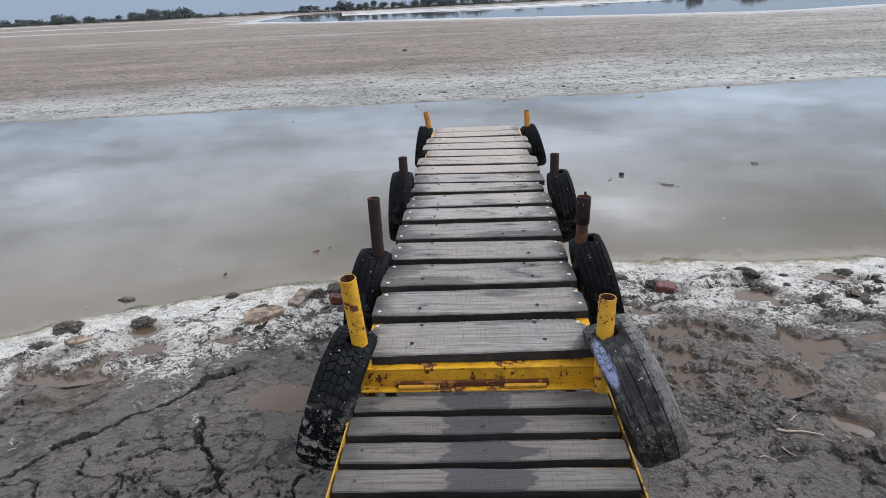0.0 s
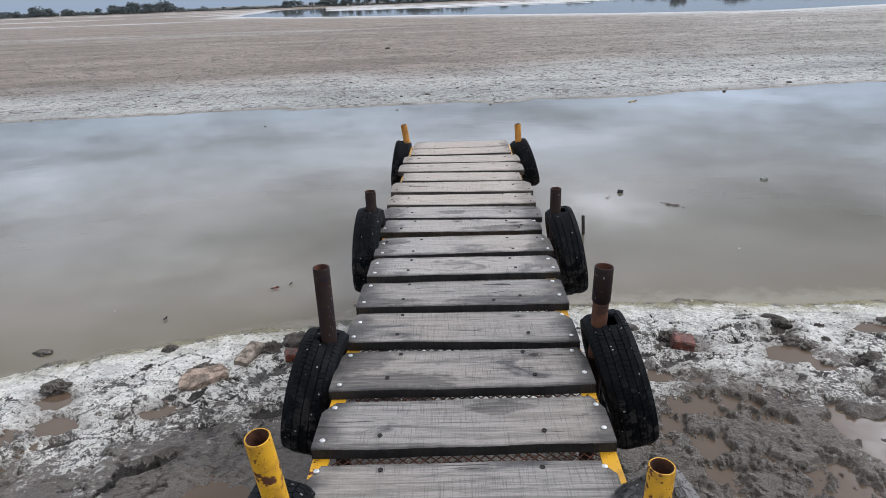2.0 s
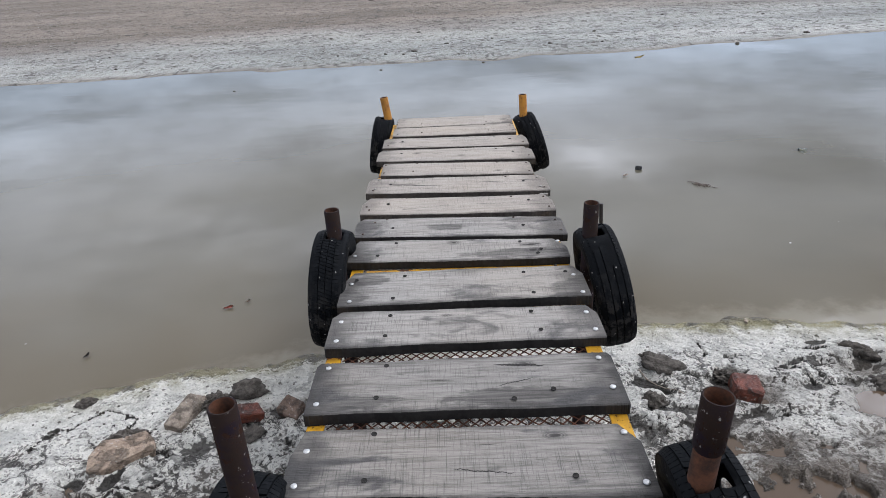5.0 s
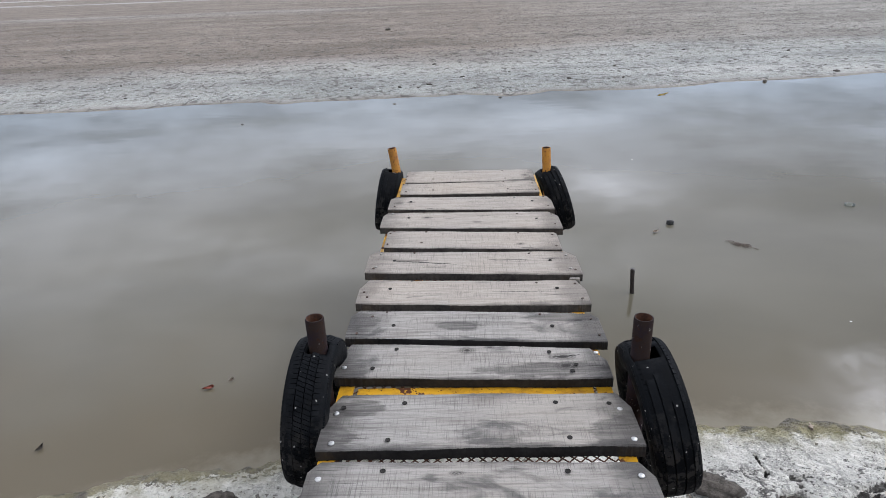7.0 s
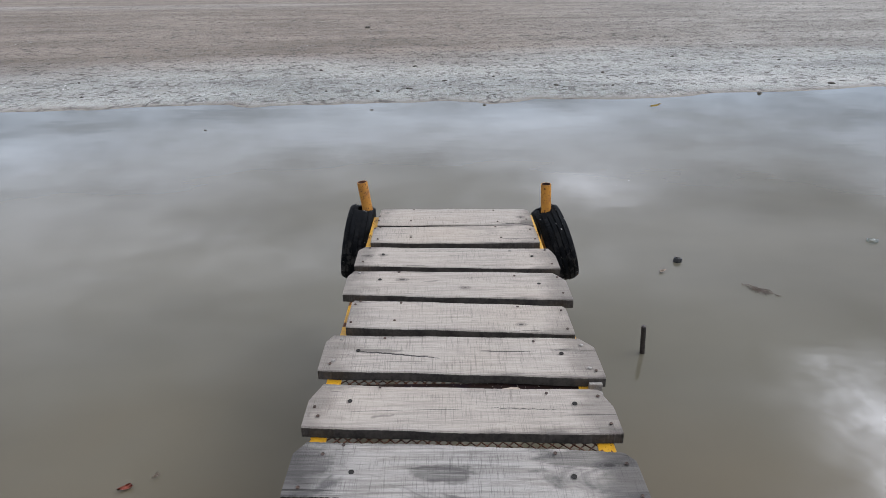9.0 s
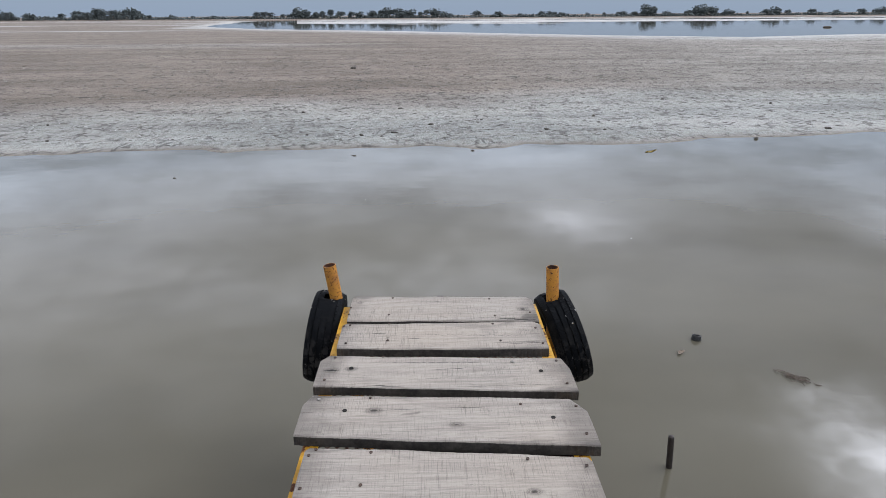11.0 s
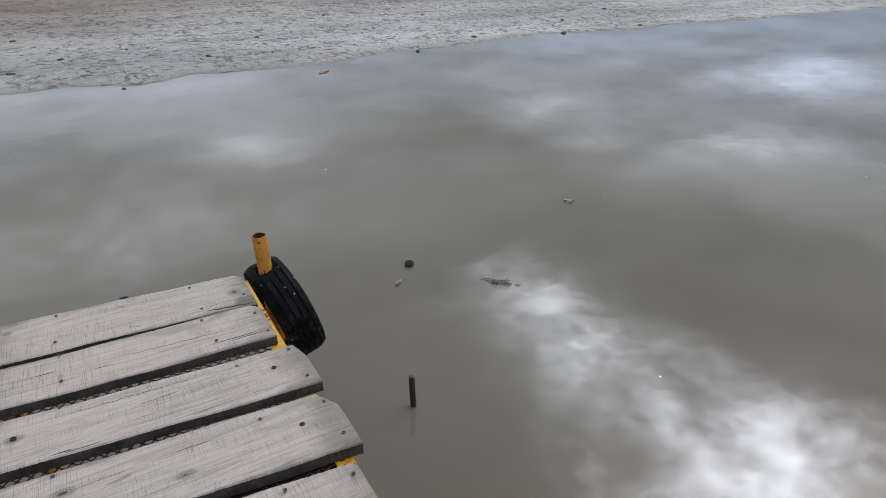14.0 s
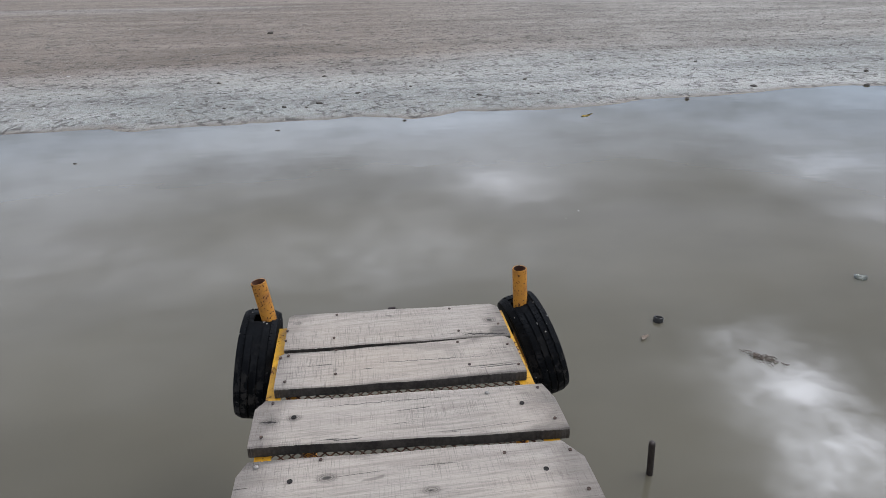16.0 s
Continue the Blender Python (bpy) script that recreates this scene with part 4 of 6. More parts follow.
def basin_water(px, py, a, b, lev):
    """The brown water that stands between the ridges of a basin."""
    step = 0.011
    nx, ny = int(a / step), int(b / step)
    x, y = np.meshgrid(px + step * np.arange(-nx, nx + 1), py + step * np.arange(-ny, ny + 1))
    z = ground_level(x, y)[0]
    full = (z < lev - 0.001) & (np.hypot((x - px) / a, (y - py) / b) < 0.80)
    more = full.copy()
    for shift in (1, -1):
        for axis in (0, 1):
            more |= np.roll(full, shift, axis)
    water_cells(more, px, py, nx, ny, step, lev)


filled = []
for hollow in HOLLOWS:
    puddle(*hollow, filled)
for bx, by, bw, bh, lev, dryness in BASINS:
    basin_water(bx, by, bw, bh, lev)


# ---- building helpers ----
def as_mesh(name, bm, *mats, smooth=False):
    me = bpy.data.meshes.new(name)
    bmesh.ops.recalc_face_normals(bm, faces=bm.faces)
    bm.to_mesh(me)
    bm.free()
    for m in mats:
        me.materials.append(m)
    if smooth:
        me.polygons.foreach_set("use_smooth", [True] * len(me.polygons))
    return me


def part(name, data, parent, at=None, label=""):
    """Links a mesh as one part under a thing or a part."""
    ob = new(name, data)
    ob.parent = parent
    if at is not None:
        ob.matrix_basis = at
    return tagged(ob, label) if label else ob


def box(bm, x0, x1, y0, y1, z0, z1, bevel=0.0, mat=0):
    vs = [bm.verts.new((x, y, z)) for x in (x0, x1) for y in (y0, y1) for z in (z0, z1)]
    made = [bm.faces.new([vs[i] for i in f]) for f in ((0, 1, 3, 2), (4, 6, 7, 5), (0, 4, 5, 1), (2, 3, 7, 6), (0, 2, 6, 4), (1, 5, 7, 3))]
    for f in made:
        f.material_index = mat
    if bevel:
        bmesh.ops.bevel(bm, geom=list({e for f in made for e in f.edges}), offset=bevel, segments=1, affect="EDGES")


def lathe(bm, profile, n, cap=False):
    """Turns a profile of (radius, z) round z."""
    rows = []
    for r, z in profile:
        rows.append([bm.verts.new((r * math.cos(2 * math.pi * k / n), r * math.sin(2 * math.pi * k / n), z)) for k in range(n)])
    for a, b in zip(rows, rows[1:]):
        for k in range(n):
            bm.faces.new((a[k], a[(k + 1) % n], b[(k + 1) % n], b[k]))
    if cap:
        bm.faces.new(rows[-1])
    return rows


def deck_level(y):
    return 1.025 - 0.006 * (y - 3.0)


def board_mesh(length, near, far, cut_l, cut_r, thick, seed, mats, marks=None):
    """A sawn board along x. near, far: the y of its edges at either end; cut: the sawn-off far corners (along x, along y).
    marks: knots and damp patches (x, y, half widths) and splits (x, y, x, y, half width), for the board's own wear."""
    r = random.Random(seed)
    n, m = (120, 26) if marks else (22, 1)
    ph = [r.uniform(0, 6.28) for _ in range(6)]
    ragged = random.Random(seed + 5000)
    e = 0.0045
    bm = bmesh.new()
    grid = []
    for i in range(n + 1):
        s = i / n
        # finer steps at the ends
        s = 0.5 - 0.5 * math.cos(math.pi * s) if 0 < i < n else float(i == n)
        x = (s - 0.5) * length
        yn = near[0] + (near[1] - near[0]) * s + 0.0035 * math.sin(5 * s + ph[0]) + 0.0018 * math.sin(17 * s + ph[1]) + ragged.uniform(-0.0012, 0.0012)
        yf = far[0] + (far[1] - far[0]) * s + 0.004 * math.sin(4 * s + ph[2]) + 0.002 * math.sin(15 * s + ph[3]) + ragged.uniform(-0.0012, 0.0012)
        dl, dr = (x + length / 2), (length / 2 - x)
        if dl < cut_l[0]:
            yf -= cut_l[1] * (1 - dl / cut_l[0])
        if dr < cut_r[0]:
            yf -= cut_r[1] * (1 - dr / cut_r[0])
        cup = 0.0025 * math.sin(3 * s + ph[4])
        col = [(x, yn, -thick), (x, yn, -e + cup)]
        for j in range(m + 2):
            q = j / (m + 1)
            col.append((x, yn + e + (yf - yn - 2 * e) * q, cup + 0.006 * q * (1 - q)))
        col += [(x, yf, -e + cup), (x, yf, -thick)]
        grid.append([bm.verts.new(c) for c in col])
    last = len(grid[0]) - 1
    for a, b in zip(grid, grid[1:]):
        for k in range(last):
            f = bm.faces.new((a[k], b[k], b[k + 1], a[k + 1]))
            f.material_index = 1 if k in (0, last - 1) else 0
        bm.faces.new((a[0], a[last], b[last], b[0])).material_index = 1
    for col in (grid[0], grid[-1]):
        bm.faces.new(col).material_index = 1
    me = as_mesh("plank", bm, *mats)
    if marks:
        co = np.empty(3 * len(me.vertices))
        me.vertices.foreach_get("co", co)
        x, y = co[0::3], co[1::3]
        knots, damps, splits = marks
        knot, damp, off, gap = np.full(x.shape, -1.0), np.full(x.shape, -1.0), np.full(x.shape, 1.0), np.zeros(x.shape)
        for px, py, a, b in knots:
            knot = np.maximum(knot, 1 - np.hypot((x - px) / a, (y - py) / b))
        for px, py, a, b in damps:
            damp = np.maximum(damp, 1 - np.hypot((x - px) / a, (y - py) / b))
        for x0, y0, x1, y1, w in splits:
            t = (x - x0) / (x1 - x0)
            d = y - y0 - (y1 - y0) * t
            closer = (np.abs(d) < np.abs(off)) & (t > -0.1) & (t < 1.1)
            off = np.where(closer, d, off)
            gap = np.where(closer, w * np.clip(4 * t * (1 - t), 0, 1) ** 0.6, gap)
        for name, values in (("knot", knot), ("damp", damp), ("split_off", off), ("split_gap", gap)):
            me.attributes.new(name, "FLOAT", "POINT").data.foreach_set("value", values.astype(np.float32))
    return me


def head_mesh(name, radius, height, mat, dip=False):
    bm = bmesh.new()
    if dip:
        lathe(bm, [(radius, 0.0), (radius, height), (radius * 0.55, height * 0.4)], 10, True)
    else:
        lathe(bm, [(radius, 0.0), (radius, height * 0.5), (radius * 0.62, height)], 10, True)
    return as_mesh(name, bm, mat, smooth=not dip)


BOLT_HEAD = head_mesh("bolt_head", 0.0100, 0.0045, BOLT)
SCREW_HEAD = head_mesh("screw_head", 0.0060, 0.003, BOLT_RUST, True)
DULL_BOLT = head_mesh("bolt_head", 0.0085, 0.0045, BOLT_DULL)
SCREW_PIT = head_mesh("screw_pit", 0.0088, 0.0022, HOLE, True)

# ---- the pier ----
pier = tagged(new("pier"), "small jetty of weathered planks on a yellow steel frame", "pier")

# left end, right end, then the y of the near edge and the far edge at each end
PLANKS = [
    (-0.500, 0.452, (2.476, 2.505), (2.770, 2.760)),
    (-0.512, 0.488, (2.843, 2.851), (3.095, 3.110)),
    (-0.516, 0.490, (3.176, 3.186), (3.452, 3.455)),
    (-0.514, 0.490, (3.540, 3.508), (3.805, 3.780)),
    (-0.512, 0.506, (3.871, 3.873), (4.146, 4.148)),
    (-0.508, 0.522, (4.238, 4.248), (4.490, 4.470)),
    (-0.508, 0.530, (4.545, 4.540), (4.830, 4.812)),
    (-0.520, 0.512, (4.939, 4.907), (5.176, 5.112)),
    (-0.525, 0.546, (5.219, 5.162), (5.458, 5.390)),
    (-0.528, 0.542, (5.526, 5.474), (5.775, 5.712)),
    (-0.532, 0.560, (5.863, 5.793), (6.122, 6.065)),
    (-0.468, 0.506, (6.186, 6.108), (6.430, 6.354)),
    (-0.527, 0.556, (6.500, 6.398), (6.762, 6.688)),
    (-0.511, 0.556, (6.820, 6.750), (7.074, 7.003)),
    (-0.458, 0.501, (7.130, 7.097), (7.385, 7.362)),
    (-0.444, 0.502, (7.412, 7.366), (7.700, 7.655)),
]
# screws, zinc bolts and countersunk holes in the boards: x, y
SCREWS = [
    (-0.44, 7.55), (-0.44, 7.47), (-0.23, 7.66), (-0.24, 7.46), (0.29, 7.43), (0.28, 7.63), (0.47, 7.46), (-0.45, 7.34), (-0.42, 7.35), (-0.42, 7.17), (-0.23, 7.36), (-0.23, 7.19),
    (0.27, 7.34), (0.29, 7.17), (0.47, 7.29), (0.48, 7.14), (-0.45, 7.04), (-0.47, 6.86), (-0.24, 7.04), (0.51, 6.98), (0.52, 6.80), (-0.27, 6.72), (0.31, 6.66), (0.52, 6.64), (0.52, 6.47),
    (-0.45, 6.38), (-0.43, 6.41), (-0.24, 6.39), (-0.26, 6.23), (-0.45, 6.22), (0.29, 6.34), (0.48, 6.30), (0.48, 6.14), (-0.29, 6.08), (-0.49, 5.90), (0.32, 6.04), (0.53, 5.83),
    (-0.48, 5.58), (-0.50, 5.63), (-0.28, 5.74), (0.32, 5.69), (0.50, 5.67), (0.51, 5.52), (-0.48, 5.25), (0.51, 5.33), (0.52, 5.20), (-0.43, 5.39), (-0.37, 5.43), (0.30, 5.38),
]
BOLTS = [
    (-0.47, 6.72), (0.32, 6.98), (-0.47, 6.08), (-0.48, 5.92), (0.51, 6.01), (0.51, 5.85), (-0.47, 4.72), (-0.46, 4.57), (0.49, 4.72), (0.50, 4.57), (-0.47, 4.41), (0.48, 4.41), (-0.49, 5.00), (0.48, 5.07),
    (-0.47, 4.11), (-0.48, 3.92), (0.46, 4.11), (0.47, 3.95), (-0.47, 3.71), (-0.48, 3.58), (0.45, 3.74), (0.46, 3.55), (-0.47, 3.42), (-0.48, 3.21), (0.44, 3.42), (0.46, 3.26), (-0.47, 4.28), (0.49, 4.29),
    (-0.47, 3.06), (-0.48, 2.88), (0.46, 3.05), (0.46, 2.92), (-0.47, 2.73), (-0.46, 2.61), (0.42, 2.73),
]
HOLES = [
    (-0.37, 6.95), (0.43, 6.90), (-0.36, 6.64), (0.42, 6.57), (-0.39, 5.99), (0.42, 5.95), (-0.38, 5.66), (0.41, 5.63), (-0.33, 5.31), (0.34, 5.28), (-0.38, 4.99), (0.39, 4.99), (0.37, 4.95), (-0.30, 5.12), (0.30, 5.08),
    (-0.24, 4.77), (0.28, 4.76), (-0.45, 4.75), (-0.28, 4.58), (0.30, 4.58), (0.46, 4.75), (-0.28, 4.44), (0.27, 4.43), (-0.27, 4.11), (-0.29, 3.94), (0.28, 3.95), (0.15, 3.91), (-0.28, 3.77), (-0.29, 3.59), (0.28, 3.58),
    (-0.26, 3.42), (-0.30, 3.25), (0.27, 3.25), (0.24, 3.42), (-0.29, 4.30), (0.29, 4.30), (0.26, 2.91), (-0.29, 2.90), (-0.27, 2.73), (-0.30, 2.57), (0.23, 2.73), (0.26, 2.58),
]
# knots and damp patches: x, y, half widths; splits: x, y to x, y, half width
KNOTS = [
    (-0.45, 6.94, 0.040, 0.030), (-0.37, 6.95, 0.034, 0.022), (-0.25, 6.64, 0.040, 0.026), (0.06, 6.54, 0.038, 0.020), (-0.40, 7.62, 0.026, 0.018), (0.29, 6.19, 0.034, 0.020),
    (0.43, 5.98, 0.070, 0.014), (-0.02, 5.11, 0.040, 0.030), (0.35, 4.99, 0.050, 0.035), (0.35, 5.05, 0.070, 0.030), (-0.06, 4.43, 0.030, 0.012), (0.46, 5.33, 0.060, 0.025),
    (0.25, 3.74, 0.045, 0.022), (0.28, 3.40, 0.060, 0.040), (0.07, 5.13, 0.030, 0.015), (0.02, 2.73, 0.080, 0.016), (0.44, 7.50, 0.040, 0.030), (0.20, 4.10, 0.050, 0.018),
]
DAMPS = [
    (0.11, 3.05, 0.16, 0.050), (0.20, 3.92, 0.34, 0.070), (-0.28, 3.23, 0.30, 0.080), (-0.41, 4.75, 0.13, 0.060), (-0.42, 3.40, 0.16, 0.12), (0.05, 4.57, 0.12, 0.020),
    (0.30, 4.97, 0.34, 0.060), (-0.50, 4.98, 0.14, 0.10), (0.40, 5.36, 0.22, 0.050), (-0.50, 5.36, 0.14, 0.10), (-0.32, 5.99, 0.13, 0.022), (-0.05, 5.30, 0.14, 0.050), (-0.48, 4.60, 0.12, 0.10), (0.47, 4.60, 0.13, 0.10),
    (-0.40, 3.92, 0.25, 0.05), (0.47, 7.40, 0.07, 0.05),
]
SPLITS = [(-0.40, 5.99, -0.06, 5.935, 0.0045), (0.30, 7.405, 0.49, 7.375, 0.005), (0.10, 4.10, 0.27, 4.085, 0.006), (0.10, 3.98, 0.24, 4.02, 0.002), (-0.05, 3.62, 0.12, 3.60, 0.002), (0.30, 5.05, 0.42, 5.06, 0.003), (-0.49, 6.94, -0.42, 6.935, 0.003), (-0.30, 7.00, 0.20, 6.985, 0.0012), (-0.10, 7.25, 0.40, 7.22, 0.0012), (0.10, 5.62, 0.35, 5.60, 0.0015)]

rng = random.Random(11)
for k, (xl, xr, near, far) in enumerate(PLANKS):
    cx, cy = (xl + xr) / 2, (near[0] + near[1] + far[0] + far[1]) / 4
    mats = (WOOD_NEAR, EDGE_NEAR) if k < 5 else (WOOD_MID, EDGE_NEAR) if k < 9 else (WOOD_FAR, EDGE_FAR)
    cut_l = (rng.uniform(0.025, 0.055), rng.uniform(0.04, 0.11))
    cut_r = (rng.uniform(0.02, 0.05), rng.uniform(0.03, 0.10))
    if k in (11, 4):
        cut_l, cut_r = (0.012, 0.02), (0.012, 0.02)
    if k > 13:
        cut_l, cut_r = (0.02, 0.02), (0.03, 0.03)

    def on_board(x, y):
        s = (x - xl) / (xr - xl)
        return near[0] + (near[1] - near[0]) * s < y < far[0] + (far[1] - far[0]) * s

    marks = ([(x - cx, y - cy, a, b) for x, y, a, b in KNOTS if on_board(x, y)], [(x - cx, y - cy, a, b) for x, y, a, b in DAMPS if on_board(x, y)],
             [(x - cx, y - cy, u - cx, v - cy, w) for x, y, u, v, w in SPLITS if on_board(x, y)])
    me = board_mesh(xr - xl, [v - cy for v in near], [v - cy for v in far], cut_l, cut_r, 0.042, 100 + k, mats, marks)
    plank = part("plank", me, pier, pose(cx, cy, deck_level(cy), math.degrees(rng.uniform(-0.006, 0.006)), 0, 0))
    for places, head in ((SCREWS, SCREW_HEAD), (BOLTS, BOLT_HEAD), (HOLES, SCREW_PIT)):
        for x, y in places:
            if on_board(x, y):
                part("screw", DULL_BOLT if head is BOLT_HEAD and y > 5.2 else head, plank, pose(x - cx, y - cy, 0.0032 if head is not BOLT_HEAD else 0.0015))


def side_rail(x0, x1, inner):
    """An angle iron that carries the board ends: a flat leg on top and an upright one outside."""
    bm = bmesh.new()
    y0, y1 = 2.46, 7.66
    a = sorted((0.0, inner * 0.055))
    box(bm, a[0], a[1], y0, y1, -0.006, 0.0)
    b = sorted((0.0, inner * 0.007))
    box(bm, b[0], b[1], y0, y1, -0.07, -0.006)
    for v in bm.verts:
        v.co.z += deck_level(v.co.y) - 0.0445
        v.co.x += x0 + (x1 - x0) * (v.co.y - y0) / (y1 - y0)
    return as_mesh("side_rail", bm, YELLOW)


part("side_rail", side_rail(-0.511, -0.490, 1), pier)
part("side_rail", side_rail(0.484, 0.533, -1), pier)


def cross_beam(y, depth, tall, x0, x1, mats, lift=0.0):
    bm = bmesh.new()
    top = deck_level(y) - 0.0505 + lift
    box(bm, x0, x1, y - depth / 2, y + depth / 2, top - 0.007, top, 0.002)
    box(bm, x0, x1, y - depth / 2, y - depth / 2 + 0.007, top - tall, top - 0.0075)
    return as_mesh("cross_beam", bm, *mats)


part("cross_beam", cross_beam(4.880, 0.095, 0.08, -0.430, 0.440, (YELLOW,), 0.0055), pier, label="rust-spotted yellow cross beam")
part("cross_beam", cross_beam(7.60, 0.06, 0.08, -0.455, 0.470, (YELLOW,)), pier)
for yb in (3.49, 5.83, 6.46):
    part("cross_beam", cross_beam(yb - 0.02, 0.05, 0.06, -0.455, 0.470, (RUST,)), pier)


def end_beam():
    """The channel across the landward end, with its lower lip and two weld plates."""
    bm = bmesh.new()
    top = 0.982
    box(bm, -0.478, 0.452, 2.447, 2.512, top - 0.008, top, 0.002)
    box(bm, -0.478, 0.452, 2.447, 2.455, top - 0.078, top - 0.0085)
    box(bm, -0.505, 0.475, 2.407, 2.455, top - 0.0865, top - 0.0785, 0.002)
    return as_mesh("end_beam", bm, YELLOW)


part("end_beam", end_beam(), pier)
bm = bmesh.new()
box(bm, -0.36, 0.26, 2.428, 2.4455, 0.9045, 0.929, 0.003)
part("seat_strip", as_mesh("seat_strip", bm, RUST_FLAKE), pier, label="flaking rusty seat of the end beam")
for wx in (-0.265, 0.165):
    bm = bmesh.new()
    box(bm, wx - 0.085, wx + 0.085, 2.409, 2.4265, 0.9045, 0.922, 0.004)
    part("weld_plate", as_mesh("weld_plate", bm, YELLOW_OLD), pier)


def grating():
    """Expanded-metal sheet under the boards."""
    verts, faces = [], []
    dx, dy, w, t = 0.036, 0.018, 0.0028, 0.004

    def bar(x0, y0, x1, y1):
        L = math.hypot(x1 - x0, y1 - y0)
        nx, ny = -(y1 - y0) / L * w / 2, (x1 - x0) / L * w / 2
        b = len(verts)
        for x, y, s in ((x0, y0, 1), (x0, y0, -1), (x1, y1, -1), (x1, y1, 1)):
            z = deck_level(y) - 0.051
            verts.append((x + s * nx, y + s * ny, z))
            verts.append((x + s * nx, y + s * ny, z - t))
        faces.extend(((b, b + 2, b + 4, b + 6), (b, b + 6, b + 7, b + 1), (b + 2, b + 3, b + 5, b + 4)))

    for j in range(int((7.58 - 2.46) / dy)):
        for i in range(int(0.90 / dx)):
            x, y = -0.445 + i * dx, 2.46 + j * dy
            s = dx / 2 if j % 2 else 0.0
            bar(x + s, y, x + s + dx / 2, y + dy)
            bar(x + s + dx / 2, y + dy, x + s + dx, y)
    me = bpy.data.meshes.new("grating")
    me.from_pydata(verts, [], faces)
    me.materials.append(RUST_DARK)
    return me


bm = bmesh.new()
box(bm, 0.495, 0.545, 5.775, 5.790, deck_level(5.79) - 0.090, deck_level(5.79) - 0.020, 0.002)
box(bm, 0.495, 0.545, 5.752, 5.7745, deck_level(5.79) - 0.056, deck_level(5.79) - 0.050, 0.002)
part("bracket", as_mesh("bracket", bm, BOLT_DULL), pier, label="small dull grey steel bracket")
bm = bmesh.new()
box(bm, 0.005, 0.040, 7.725, 7.745, deck_level(7.7) - 0.09, deck_level(7.7) - 0.024, 0.003)
part("stub", as_mesh("stub", bm, RUST), pier, label="rusty stub at the pier's end")
tagged(part("grating", grating(), pier), "rusty expanded-metal grating", kind="stuff")

# posts: x, y, top, radius, coat, lean in x and y over a metre, coupling
POSTS = [
    (-0.511, 2.422, 1.403, YELLOW, -0.04, -0.14, False), (0.473, 2.412, 1.303, YELLOW, 0.02, 0.0, False),
    (-0.555, 3.445, 1.415, RUST, 0.0, 0.0, False), (0.556, 3.445, 1.386, RUST, 0.03, 0.0, True),
    (-0.548, 4.885, 1.300, RUST, 0.0, 0.0, False), (0.582, 4.855, 1.292, RUST, 0.0, 0.0, False),
    (-0.555, 7.675, 1.188, YELLOW_AGED, -0.13, 0.0, False), (0.616, 7.675, 1.158, YELLOW_AGED, -0.05, 0.0, False),
]


def pipe_mesh(top, foot, coat, coupling):
    bm = bmesh.new()
    r = 0.033
    z1 = top - 0.0
    prof = [(r, foot)]
    if coupling:
        prof += [(r - 0.002, z1 - 0.155), (r + 0.004, z1 - 0.145)]
        r += 0.004
    prof += [(r, z1 - 0.002), (r - 0.0015, z1), (r - 0.0045, z1), (r - 0.005, z1 - 0.004), (r - 0.005, z1 - 0.40)]
    lathe(bm, prof, 24, True)
    n_out = len(prof) - 4
    me = as_mesh("post", bm, coat, RUST_DARK, smooth=True)
    for p in me.polygons:
        z = sum(me.vertices[v].co.z for v in p.vertices) / len(p.vertices)
        rad = sum(math.hypot(me.vertices[v].co.x, me.vertices[v].co.y) for v in p.vertices) / len(p.vertices)
        if rad < r - 0.0044 and z > z1 - 0.5:
            p.material_index = 1
    me.set_sharp_from_angle(angle=radians(40))
    return me


for px, py, top, coat, lx, ly, coupling in POSTS:
    # the origin lies at the top, so that a lean keeps the head in its place
    m = pose(px, py, top, math.degrees(-ly), math.degrees(lx), 0)
    part("post", pipe_mesh(0.0, -top - 0.35, coat, coupling), pier, m, label="yellow painted steel pipe" if coat in (YELLOW, YELLOW_AGED) else "rust-brown steel pipe")


